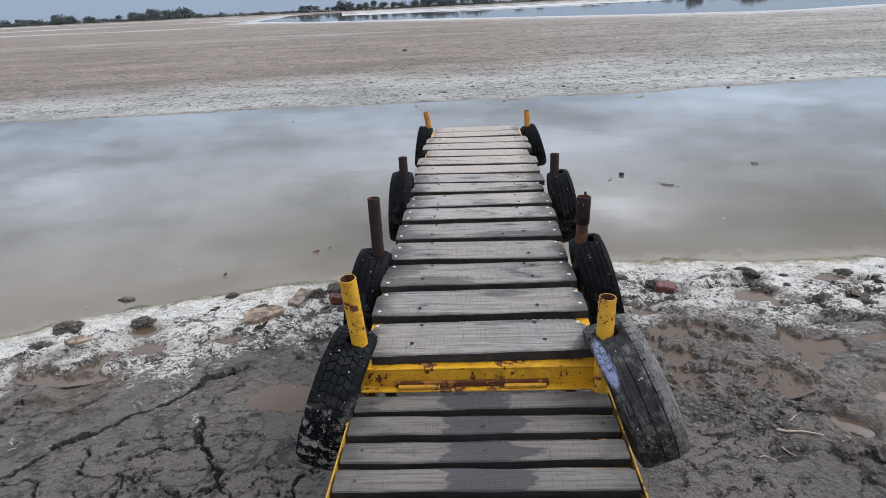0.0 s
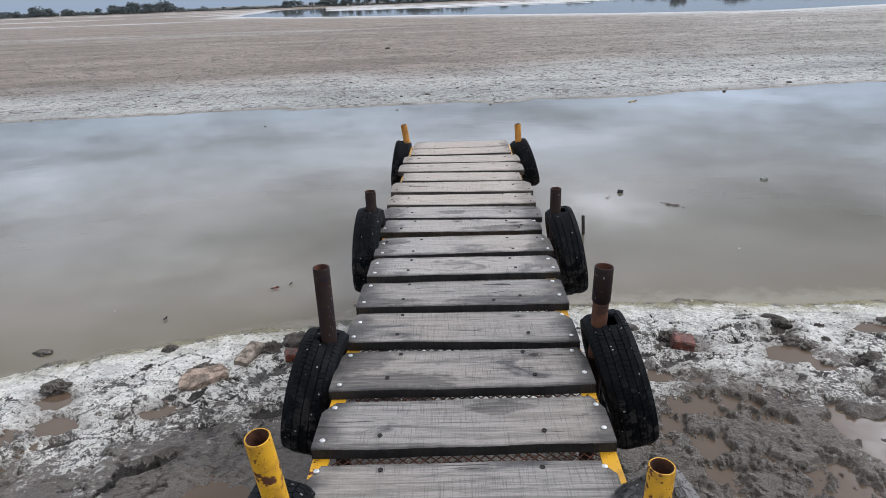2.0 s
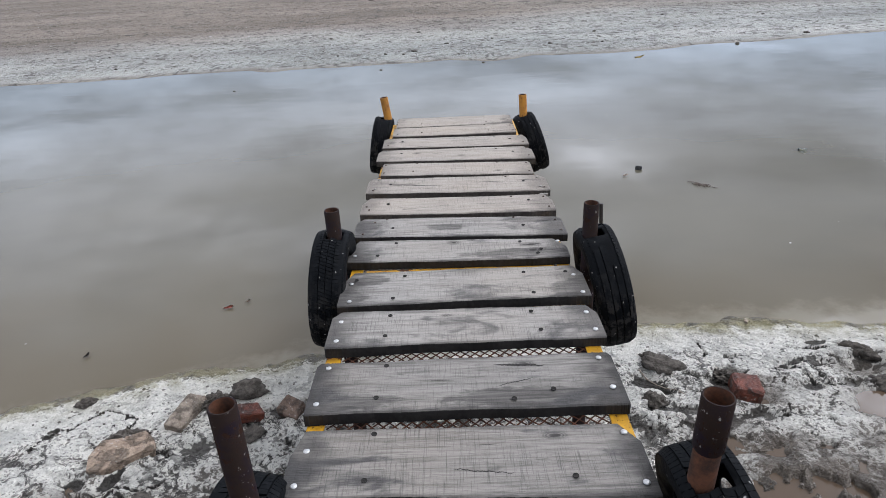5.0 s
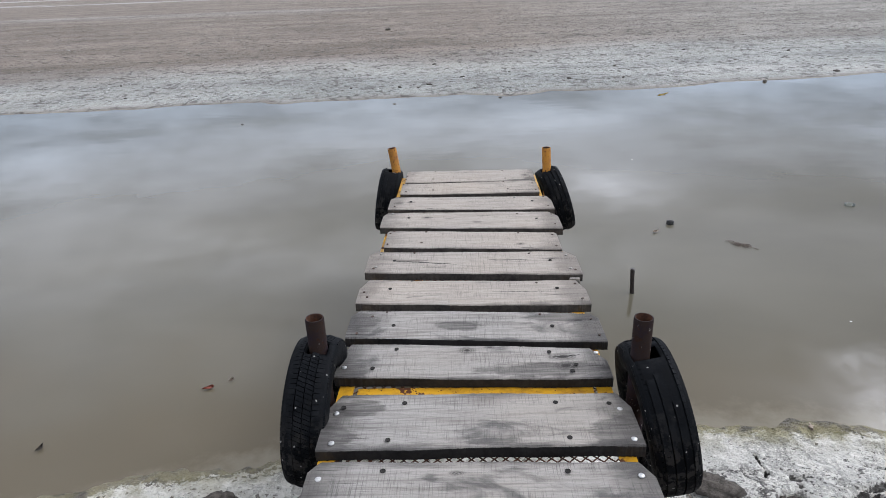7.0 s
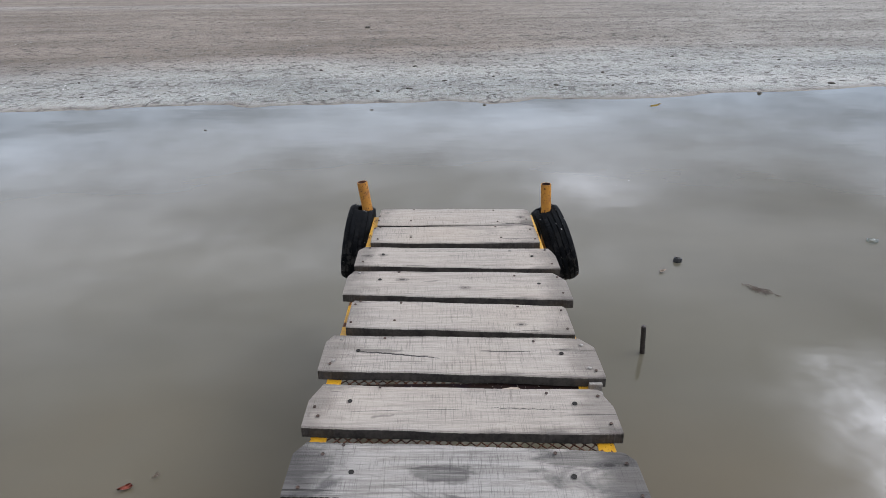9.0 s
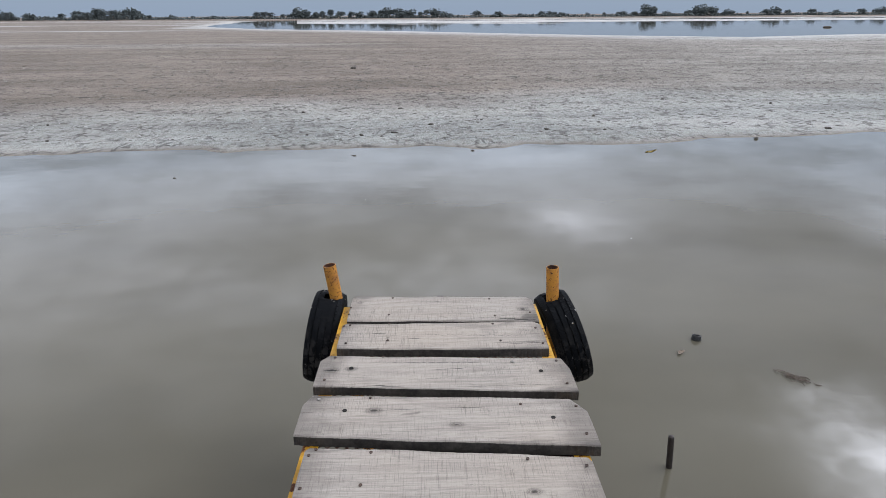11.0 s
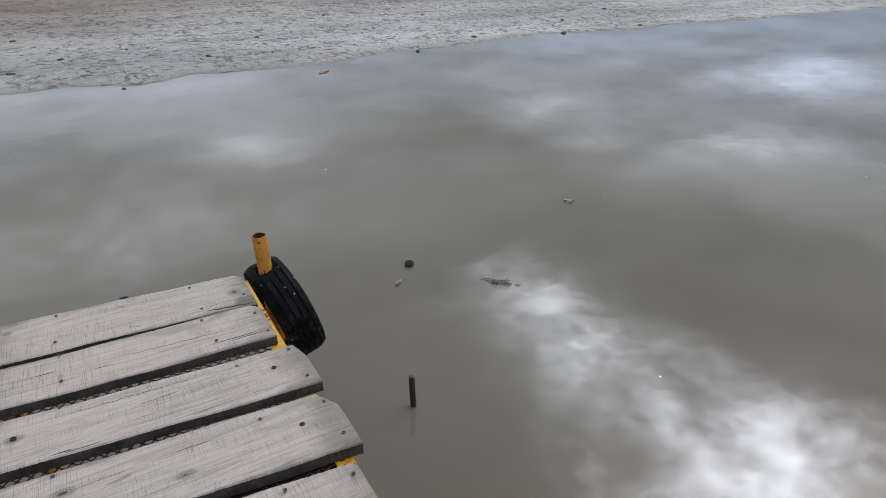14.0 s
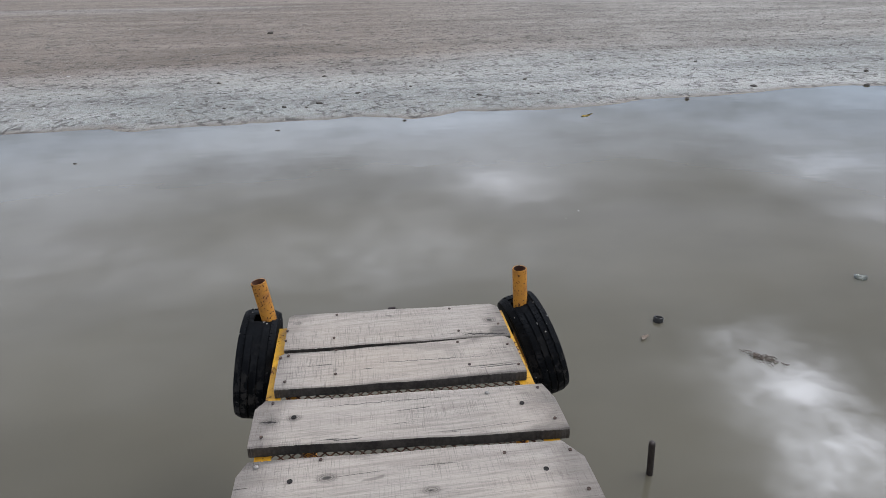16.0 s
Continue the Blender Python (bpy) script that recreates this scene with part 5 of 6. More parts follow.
# ---- tyres hung on the posts ----
def carcass_mesh(R, W, slot, mat):
    n = 90
    rb = R - 0.112
    h0, h1 = slot
    half = [(0.40 * W, rb), (0.47 * W, rb + 0.020), (0.525 * W, rb + 0.052), (0.515 * W, R - 0.034), (0.475 * W, R - 0.016), (0.42 * W, R - 0.0085)]
    outer = half + [(h1, R - 0.0072), (h0, R - 0.0072)] + [(-x, r) for x, r in reversed(half)]
    ihalf = [(0.37 * W, rb + 0.004), (0.42 * W, rb + 0.024), (0.475 * W, rb + 0.052), (0.465 * W, R - 0.040), (0.43 * W, R - 0.026), (0.37 * W, R - 0.021)]
    inner = ihalf + [(h1, R - 0.020), (h0, R - 0.020)] + [(-x, r) for x, r in reversed(ihalf)]
    bm = bmesh.new()

    def ring(points):
        out = []
        for x, r in points:
            out.append([bm.verts.new((x, r * math.sin(2 * math.pi * k / n), r * math.cos(2 * math.pi * k / n))) for k in range(n)])
        return out

    O, I = ring(outer), ring(inner)
    m = len(outer)
    mid = len(half)

    def open_at(k):
        return k in (0, 1, n - 1, n - 2) or k in (n // 2, n // 2 + 1, n // 2 - 1, n // 2 - 2)

    for j in range(m - 1):
        for k in range(n):
            k2 = (k + 1) % n
            if j == mid and open_at(k):
                continue
            bm.faces.new((O[j][k], O[j + 1][k], O[j + 1][k2], O[j][k2]))
            bm.faces.new((I[j][k], I[j][k2], I[j + 1][k2], I[j + 1][k]))
    for k in range(n):
        k2 = (k + 1) % n
        bm.faces.new((O[0][k], O[0][k2], I[0][k2], I[0][k]))
        bm.faces.new((O[-1][k], I[-1][k], I[-1][k2], O[-1][k2]))
        if open_at(k):
            for j in (mid, mid + 1):
                bm.faces.new((O[j][k], O[j][k2], I[j][k2], I[j][k]))
            for kk in (k, k2):
                if not (open_at(kk) and open_at((kk - 1) % n)):
                    bm.faces.new((O[mid][kk], O[mid + 1][kk], I[mid + 1][kk], I[mid][kk]))
    return as_mesh("carcass", bm, mat, smooth=True)


def tread_mesh(R, W, ribs, slot, mat, seed):
    """Rubber blocks in rows. A rib: x0, x1 (share of the half width), count, gap, skew, drop of its outer edge."""
    r = random.Random(seed)
    bm = bmesh.new()
    open_a = 2 * 2 * math.pi / 90
    for x0, x1, count, gap, skew, wear in ribs:
        a0 = r.uniform(0, 1)
        for k in range(count):
            step = 2 * math.pi / count
            t0 = (k + a0) * step
            t1 = t0 + step * (1 - gap)
            xa, xb = x0 * W / 2, x1 * W / 2
            tm = ((t0 + t1) / 2 + math.pi / 2) % math.pi - math.pi / 2
            if abs(tm) < open_a + (t1 - t0) * 0.30 and min(xa, xb) < slot[1] - 0.004 and max(xa, xb) > slot[0] + 0.004:
                continue
            rows = []
            segs = 2 if count > 30 else max(2, int(72 / count) * 2)
            for q in range(segs + 1):
                t = t0 + (t1 - t0) * q / segs
                line = []
                for x, sk in ((xa, skew), (xb, -skew)):
                    tt = t + sk * step
                    s = abs(2 * x / W)
                    rr = R - 0.016 * s ** 5 - wear
                    for lev in (rr, R - 0.010 - 0.012 * s ** 6):
                        line.append(bm.verts.new((x, lev * math.sin(tt), lev * math.cos(tt))))
                rows.append(line)
            for u, v in zip(rows, rows[1:]):
                bm.faces.new((u[0], u[2], v[2], v[0]))
                bm.faces.new((u[0], v[0], v[1], u[1]))
                bm.faces.new((u[2], u[3], v[3], v[2]))
            for u in (rows[0], rows[-1]):
                bm.faces.new((u[0], u[1], u[3], u[2]))
    return as_mesh("tread", bm, mat)


CHUNKY = [(-0.97, -0.66, 50, 0.15, 0.06, 0.0), (-0.62, -0.30, 46, 0.15, -0.17, 0.0), (-0.26, 0.0, 48, 0.15, 0.17, 0.0), (0.04, 0.30, 46, 0.15, -0.17, 0.0), (0.34, 0.62, 48, 0.15, 0.17, 0.0), (0.66, 0.97, 50, 0.15, -0.06, 0.0)]
ZIGZAG = [(-0.97, -0.66, 84, 0.12, 0.10, 0.0), (-0.61, -0.32, 84, 0.07, 0.22, 0.0), (-0.27, 0.02, 84, 0.07, -0.22, 0.0), (0.07, 0.36, 84, 0.07, 0.22, 0.0), (0.41, 0.66, 84, 0.07, -0.22, 0.0), (0.71, 0.97, 84, 0.12, -0.10, 0.0)]
LATERAL = [(-0.97, -0.46, 78, 0.20, 0.10, 0.0), (-0.41, -0.08, 78, 0.10, 0.16, 0.0), (-0.03, 0.30, 12, 0.006, 0.0, 0.0), (0.36, 0.62, 78, 0.08, -0.12, 0.0), (0.66, 0.97, 78, 0.14, -0.05, 0.0)]
CENTRE_ZIGZAG = [(-0.97, -0.42, 93, 0.14, 0.10, 0.0), (-0.38, -0.03, 104, 0.16, 0.30, 0.0), (0.01, 0.36, 104, 0.16, 0.30, 0.0), (0.40, 0.97, 93, 0.14, -0.10, 0.0)]
WORN = [(-0.97, -0.60, 46, 0.13, 0.05, 0.0), (-0.56, -0.12, 6, 0.004, 0.0, 0.0015), (-0.08, 0.42, 6, 0.004, 0.0, 0.0015), (0.48, 0.97, 46, 0.13, -0.06, 0.0)]
BALD = [(-0.97, -0.64, 87, 0.14, 0.08, 0.001), (-0.57, -0.24, 6, 0.004, 0.0, 0.001), (-0.17, 0.17, 6, 0.004, 0.0, 0.001), (0.24, 0.57, 6, 0.004, 0.0, 0.001), (0.64, 0.97, 87, 0.14, -0.08, 0.001)]
RIBBED = [(-0.97, -0.65, 75, 0.10, 0.06, 0.0), (-0.55, -0.25, 75, 0.06, 0.1, 0.0), (-0.15, 0.15, 6, 0.004, 0.0, 0.0), (0.25, 0.55, 75, 0.06, -0.1, 0.0), (0.65, 0.97, 75, 0.10, -0.06, 0.0)]


def tyre(post, off, top, R, W, ribs, mat, turn, label, seed, wide=0.0):
    """A tyre that hangs from a post through a slot cut in its tread. off: how far its middle lies outside the post; turn: rotation about x, y and z
    in degrees, about its top; wide: how much the slot gapes on the outside."""
    x, y = post
    side = 1 if x > 0 else -1
    t = tagged(new("tyre"), label, "tyre", group="tyres hung along the pier")
    t.matrix_basis = pose(x + side * off, y, top, *turn) @ pose(0, 0, -R)
    slot = sorted((-side * off - side * 0.036, -side * off + side * (0.036 + wide)))
    part("carcass", carcass_mesh(R, W, slot, mat), t)
    part("tread", tread_mesh(R, W, ribs, slot, mat, seed), t)
    return t


TYRES = [
    ((-0.511, 2.475), 0.012, 1.118, 0.298, 0.172, CHUNKY, RUBBER_MUDDY, (0, 18, -4), "black tyre with chunky mud-splashed tread on a yellow post"),
    ((0.473, 2.412), 0.016, 1.168, 0.300, 0.190, WORN, RUBBER_WORN, (0, -21, 5), "worn grey tyre with a smear of pale blue paint"),
    ((-0.555, 3.445), 0.020, 1.105, 0.265, 0.170, LATERAL, RUBBER, (0, 12, -3), "black tyre sagging on a rusty pipe post"),
    ((0.556, 3.445), 0.015, 1.150, 0.285, 0.165, ZIGZAG, RUBBER, (0, -14, 1), "black tyre with a zigzag tread on a rusty pipe post"),
    ((-0.548, 4.885), 0.012, 1.185, 0.275, 0.152, CENTRE_ZIGZAG, RUBBER, (0, 4, 0), "black tyre with zigzag middle ribs on a rusty post"),
    ((0.582, 4.855), 0.024, 1.160, 0.280, 0.152, BALD, RUBBER, (0, -10.5, 1), "bald black tyre on a rusty pipe post"),
    ((-0.555, 7.675), 0.008, 1.020, 0.250, 0.158, BALD, RUBBER, (0, 9, -1), "bald black tyre at the lake end of the pier"),
    ((0.616, 7.675), 0.008, 0.990, 0.258, 0.165, RIBBED, RUBBER, (0, -16, 5), "black ribbed tyre at the lake end of the pier"),
]
for k, (post, off, top, R, W, ribs, mat, turn, label) in enumerate(TYRES):
    tyre(post, off, top, R, W, ribs, mat, turn, label, 300 + k, 0.022 if k in (3, 5) else 0.0)

# ---- the lower gangway on the land side ----
gangway = tagged(new("gangway"), "lower gangway of narrow damp planks between yellow flat bars", "gangway")
rng = random.Random(21)
STEP_TOP = 0.892
for k in range(20):
    yf = 2.400 - 0.1465 * k + 0.004 * rng.uniform(-1, 1)
    yn = yf - 0.104 + 0.004 * rng.uniform(-1, 1)
    cy = (yn + yf) / 2
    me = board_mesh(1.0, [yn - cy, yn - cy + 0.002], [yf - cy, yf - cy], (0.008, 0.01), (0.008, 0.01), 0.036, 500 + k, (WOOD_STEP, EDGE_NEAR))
    plank = part("plank", me, gangway, pose(-0.014, cy, STEP_TOP))
    for sx in (-1, 0, 1):
        part("screw", SCREW_HEAD, plank, pose(sx * 0.44 + rng.uniform(-0.01, 0.01), rng.uniform(-0.015, 0.015), 0.001))
for x, s in ((-0.528, 1), (0.500, -1)):
    bm = bmesh.new()
    a = sorted((x, x + s * 0.006))
    box(bm, a[0], a[1], -0.8, 2.405, STEP_TOP - 0.10, STEP_TOP + 0.001, 0.001)
    b = sorted((x + s * 0.0075, x + s * 0.06))
    box(bm, b[0], b[1], -0.8, 2.405, STEP_TOP - 0.046, STEP_TOP - 0.040)
    part("side_bar", as_mesh("side_bar", bm, YELLOW_DIRTY), gangway)
for x in (-0.50, 0.475):
    for y in (-0.6, 1.1):
        bm = bmesh.new()
        lathe(bm, [(0.025, -0.2), (0.025, STEP_TOP - 0.105)], 14, True)
        part("leg", as_mesh("leg", bm, RUST, smooth=True), gangway, pose(x, y, 0))
for y in (-0.6, 1.1, 1.72):
    bm = bmesh.new()
    box(bm, -0.515, 0.488, y - 0.02, y + 0.02, STEP_TOP - 0.098, STEP_TOP - 0.052)
    part("bearer", as_mesh("bearer", bm, YELLOW_OLD), gangway)


# ---- loose things on the shore and in the water ----
def rough_lump(seed, sx, sy, sz, detail=3, amp=0.5):
    r = random.Random(seed)
    off = Vector((r.uniform(-50, 50), r.uniform(-50, 50), 0))
    bm = bmesh.new()
    bmesh.ops.create_icosphere(bm, subdivisions=detail, radius=1.0)
    for v in bm.verts:
        n = noise.fractal(v.co * 1.7 + off, 1.0, 2.0, 4) + 0.55 * noise.fractal(v.co * 5.0 + off, 0.8, 2.0, 3)
        v.co *= 1 + amp * n
        v.co.x, v.co.y, v.co.z = v.co.x * sx, v.co.y * sy, v.co.z * sz
    return bm


def crumbled(seed, sx, sy, sz):
    """A low ragged clod of trodden mud, crumbly at the scale of a fingertip."""
    r = random.Random(seed)
    off = Vector((r.uniform(-50, 50), r.uniform(-50, 50), r.uniform(-50, 50)))
    wide = (sx + sy) / 2
    sx, sy, sz = 0.5 * sx + 0.3 * wide, 0.5 * sy + 0.3 * wide, 0.7 * sz
    bm = bmesh.new()
    bmesh.ops.create_icosphere(bm, subdivisions=4, radius=1.0)
    for v in bm.verts:
        p = v.co.copy()
        edge = 0.9 + 0.45 * noise.fractal(p * 1.5 + off, 1.0, 2.0, 3)
        q = Vector((p.x * sx * edge, p.y * sy * edge, p.z * sz * (0.8 + 0.3 * edge)))
        grain = abs(noise.noise(q * 38 + off)) - 0.25 + 0.6 * (abs(noise.noise(q * 85 - off)) - 0.25)
        v.co = q - p * 0.036 * grain
    return bm


def broken_block(seed, lx, ly, lz):
    """A brick or tile with snapped ends and worn edges."""
    r = random.Random(seed)
    bm = bmesh.new()
    box(bm, -lx / 2, lx / 2, -ly / 2, ly / 2, -lz / 2, lz / 2, min(lx, ly, lz) * 0.10)
    bmesh.ops.subdivide_edges(bm, edges=bm.edges[:], cuts=1, use_grid_fill=True)
    cut = r.uniform(0.1, 0.45)
    for v in bm.verts:
        if v.co.x > lx * 0.2:
            v.co.x -= cut * (v.co.y / ly + 0.5) * lx * 0.5
        v.co += Vector((r.uniform(-1, 1), r.uniform(-1, 1), r.uniform(-1, 1))) * min(lx, ly, lz) * 0.035
    return bm


def slab(seed, sx, sy, thick):
    """A flat shard with a snapped outline and chipped rims."""
    r = random.Random(seed)
    n = 9
    ring = []
    for k in range(n):
        t = 2 * math.pi * (k + r.uniform(-0.25, 0.25)) / n
        q = r.uniform(0.7, 1.15)
        ring.append((sx * q * math.cos(t), sy * q * math.sin(t)))
    bm = bmesh.new()
    rows = []
    for z, s in ((-thick / 2, 1.0), (thick * 0.32, 1.02), (thick / 2, 0.95)):
        rows.append([bm.verts.new((x * s + r.uniform(-1, 1) * thick * 0.08, y * s + r.uniform(-1, 1) * thick * 0.08, z + r.uniform(-1, 1) * thick * 0.06)) for x, y in ring])
    for a, b in zip(rows, rows[1:]):
        for k in range(n):
            bm.faces.new((a[k], a[(k + 1) % n], b[(k + 1) % n], b[k]))
    bm.faces.new(rows[-1])
    bm.faces.new(rows[0][::-1])
    return bm


def lie(name, bm, mat, x, y, sink, turn, label, category, group="", smooth=False):
    """Sets a loose thing on the ground; sink: how far its middle lies above the ground."""
    ob = new(name, as_mesh(name, bm, mat, smooth=smooth))
    ob.matrix_basis = pose(x, y, max(level_at(x, y), -0.02) + sink, *turn)
    return tagged(ob, label, category, group)


lie("brick", broken_block(1, 0.25, 0.105, 0.085), SLAB_GREY, -1.54, 5.08, 0.012, (10, -8, 72), "long broken tan-grey brick half sunk in white salt crust", "brick", "rubble on the shore")
lie("mud_clod", crumbled(2, 0.10, 0.065, 0.05), CLOD_DRY, -1.42, 5.19, 0.012, (0, 0, 40), "dark wet mud clod behind a broken brick", "mud clod", "clods on the shore")
lie("clay_tile", slab(3, 0.187, 0.120, 0.06), SLAB, -1.78, 4.78, 0.006, (3, -4, 28), "broken tan clay tile lying in the crust", "clay tile", "rubble on the shore")
lie("mud_clod", crumbled(4, 0.16, 0.07, 0.05), CLOD_DRY, -1.80, 4.90, 0.008, (0, 0, 20), "dark mud clod beside a clay tile", "mud clod", "clods on the shore")
lie("brick", broken_block(5, 0.17, 0.10, 0.06), BRICK_RED, -1.19, 5.06, 0.03, (4, 12, 20), "wet red brick fragment on the shore", "brick", "rubble on the shore")
lie("brick", broken_block(6, 0.15, 0.11, 0.07), BRICK, -0.95, 5.10, 0.035, (20, 6, -30), "broken brown brick fragment under the pier's edge", "brick", "rubble on the shore")
lie("stone", rough_lump(7, 0.09, 0.065, 0.05), CLOD_DRY, -1.25, 5.27, 0.03, (0, 0, 10), "rounded dark stone on the salt crust", "stone", "clods on the shore", True)
lie("stone", rough_lump(8, 0.07, 0.05, 0.035), CLOD_DRY, -1.12, 4.90, 0.015, (0, 0, 60), "small dark stone beside a red brick", "stone", "clods on the shore", True)
lie("mud_clod", crumbled(9, 0.16, 0.09, 0.07), CLOD_DRY, -3.36, 4.66, 0.012, (0, 0, 15), "large crumbly dark mud clod", "mud clod", "clods on the shore")
lie("mud_clod", crumbled(10, 0.13, 0.07, 0.04), CLOD_DRY, -3.42, 4.42, 0.006, (0, 0, -10), "flat dark mud clod in the crust", "mud clod", "clods on the shore")
lie("clay_tile", slab(11, 0.094, 0.060, 0.035), SLAB, -3.13, 4.44, 0.018, (5, 5, 35), "small tan tile shard beside a mud clod", "clay tile", "rubble on the shore")
lie("mud_clod", crumbled(12, 0.12, 0.07, 0.055), CLOD_DRY, -2.76, 4.74, 0.01, (0, 0, 25), "dark mud clod beside a small puddle", "mud clod", "clods on the shore")
lie("mud_clod", crumbled(13, 0.075, 0.045, 0.04), CLOD_DRY, -2.20, 5.25, 0.0, (0, 0, 30), "small pointed mud mound at the water's edge", "mud clod", "clods on the shore")
lie("stone", rough_lump(14, 0.065, 0.04, 0.022), CLOD_DRY, -3.17, 5.26, 0.022, (0, 0, 0), "dark stone standing in shallow water", "stone", "clods on the shore", True)
lie("mud_clod", crumbled(15, 0.15, 0.05, 0.04), CLOD_DRY, -3.75, 4.20, 0.008, (0, 0, 5), "low dark mud clod at the crust's edge", "mud clod", "clods on the shore")
lie("brick", broken_block(16, 0.19, 0.15, 0.12), BRICK_RED, 1.555, 5.12, 0.034, (8, 6, 76), "wet red brick set in a muddy hole", "brick", "rubble on the shore")
lie("mud_clod", crumbled(17, 0.15, 0.06, 0.06), CLOD_DRY, 1.50, 5.26, 0.012, (0, 0, -10), "dark mud clod behind a red brick", "mud clod", "clods on the shore")
for k, (x, y, a, b, h) in enumerate([(2.36, 5.44, 0.15, 0.05, 0.05), (2.30, 5.10, 0.12, 0.07, 0.05), (2.38, 5.02, 0.07, 0.05, 0.04), (2.54, 5.09, 0.04, 0.035, 0.035), (3.05, 4.95, 0.17, 0.07, 0.05), (2.98, 4.74, 0.1, 0.06, 0.04), (2.72, 4.86, 0.11, 0.05, 0.04), (2.50, 4.40, 0.14, 0.05, 0.04), (3.15, 5.36, 0.12, 0.05, 0.04), (1.36, 5.02, 0.08, 0.05, 0.04), (1.28, 4.05, 0.07, 0.05, 0.03), (1.72, 3.80, 0.09, 0.05, 0.035), (1.35, 4.42, 0.08, 0.04, 0.03), (2.62, 5.32, 0.05, 0.03, 0.03), (1.12, 5.45, 0.07, 0.05, 0.04), (1.02, 5.02, 0.09, 0.06, 0.05)]):
    lie("mud_clod", crumbled(40 + k, a, b, h), CLOD_DRY, x, y, -h * 0.30, (0, 0, 37 * k % 90 - 45), "dark crumbly mud clod pressed up by feet", "mud clod", "clods on the shore", True)
lie("brick", broken_block(60, 0.17, 0.05, 0.05), CLOD_DRY, 1.27, 3.17, -0.008, (0, 0, 4), "brown brick edge showing in wet mud", "brick", "rubble on the shore")
lie("clay_tile", slab(61, 0.050, 0.030, 0.025), SLAB, 1.06, 3.32, 0.01, (5, 0, 40), "small pinkish tile shard in mud", "clay tile", "rubble on the shore")
lie("clay_tile", slab(62, 0.066, 0.036, 0.03), SLAB, 3.02, 4.93, 0.05, (10, 20, 60), "tan tile shard on a mud clod", "clay tile", "rubble on the shore")
lie("stone", rough_lump(63, 0.11, 0.08, 0.045), CLOD_DRY, 1.16, 5.34, 0.008, (4, 6, -25), "grey weathered stone by the water", "stone", "clods on the shore", True)


def twig(x0, y0, x1, y1, radius, label):
    r = random.Random(int(x0 * 100))
    cu = bpy.data.curves.new("twig", "CURVE")
    cu.dimensions, cu.bevel_depth, cu.bevel_resolution = "3D", radius, 2
    sp = cu.splines.new("POLY")
    sp.points.add(5)
    for k in range(6):
        s = k / 5
        x, y = x0 + (x1 - x0) * s + r.uniform(-1, 1) * radius, y0 + (y1 - y0) * s + r.uniform(-1, 1) * radius
        sp.points[k].co = (x, y, level_at(x, y) + radius * 1.2, 1)
        sp.points[k].radius = 1.0 - 0.5 * s
    cu.materials.append(TWIG)
    return tagged(new("twig", cu), label, "twig", "twigs on the mud")


twig(1.60, 3.16, 1.83, 3.12, 0.008, "pale dry stick lying on the mud")
twig(1.70, 3.24, 1.78, 3.30, 0.004, "thin pale twig on the mud")
twig(1.94, 3.10, 2.00, 2.98, 0.006, "pale dry twig leaning on a clod")
twig(1.86, 3.04, 1.97, 3.09, 0.005, "reddish thin twig on the mud")
twig(1.58, 3.05, 1.63, 2.98, 0.004, "short pale twig on the mud")
twig(1.02, 5.30, 1.20, 5.05, 0.003, "thin dark wire-like stem in the crust")
twig(1.86, 5.80, 1.88, 5.86, 0.009, "short dark twig at the water's edge")
twig(2.10, 3.04, 2.20, 2.90, 0.004, "thin pale straw on the mud")
twig(1.42, 2.95, 1.56, 3.00, 0.003, "thin brown stem on the mud")
twig(2.96, 5.02, 3.08, 4.94, 0.006, "pale twig on a mud clod")
for k, (x, y) in enumerate([(1.98, 3.02), (1.92, 3.0), (2.05, 2.95), (1.86, 2.97)]):
    lie("mud_clod", crumbled(80 + k, 0.08, 0.06, 0.045), CLOD_DRY, x, y, 0.01, (0, 0, 30 * k), "dark mud clod among dry twigs", "mud clod", "clods on the shore", True)

# crumbs of trodden soil
bm = bmesh.new()
rng = random.Random(33)
spots = []
for k in range(900):
    x, y = (rng.gauss(1.45, 0.22), rng.gauss(3.45, 0.20)) if k < 260 else (rng.uniform(-3.6, 3.6), rng.uniform(2.6, 5.4))
    if k < 260 or abs(x) > 0.75:
        spots.append((x, y, rng.uniform(0.004, 0.013) * (1.2 if k < 260 else 0.75)))
levels = ground_level(np.array([q[0] for q in spots]), np.array([q[1] for q in spots]))[0]
for (x, y, s), z in zip(spots, levels):
    made = bmesh.ops.create_icosphere(bm, subdivisions=1, radius=s)["verts"]
    for v in made:
        v.co = Vector((v.co.x * rng.uniform(0.7, 1.3) + x, v.co.y * rng.uniform(0.7, 1.3) + y, v.co.z * rng.uniform(0.6, 1.0) + float(z) + s * 0.3))
tagged(new("soil_crumbs", as_mesh("soil_crumbs", bm, CRUMB)), "scattered dark crumbs of trodden soil", "soil", kind="stuff")

# the iron stake that stands in the water beside the pier
bm = bmesh.new()
lathe(bm, [(0.017, -0.45), (0.017, 0.20), (0.014, 0.212)], 12, True)
stake = new("iron_stake", as_mesh("iron_stake", bm, IRON, smooth=True))
stake.matrix_basis = pose(1.305, 7.49, 0.0, 0, -3, 0)
tagged(stake, "short black iron stake standing in the water", "stake")


chip = new("wood_chip", as_mesh("wood_chip", slab(97, 0.034, 0.012, 0.010), TWIG))
chip.matrix_basis = pose(0.205, 5.782, deck_level(5.78) - 0.0455, 0, 6, 12)
tagged(chip, "pale wood chip caught between two deck boards", "wood chip")


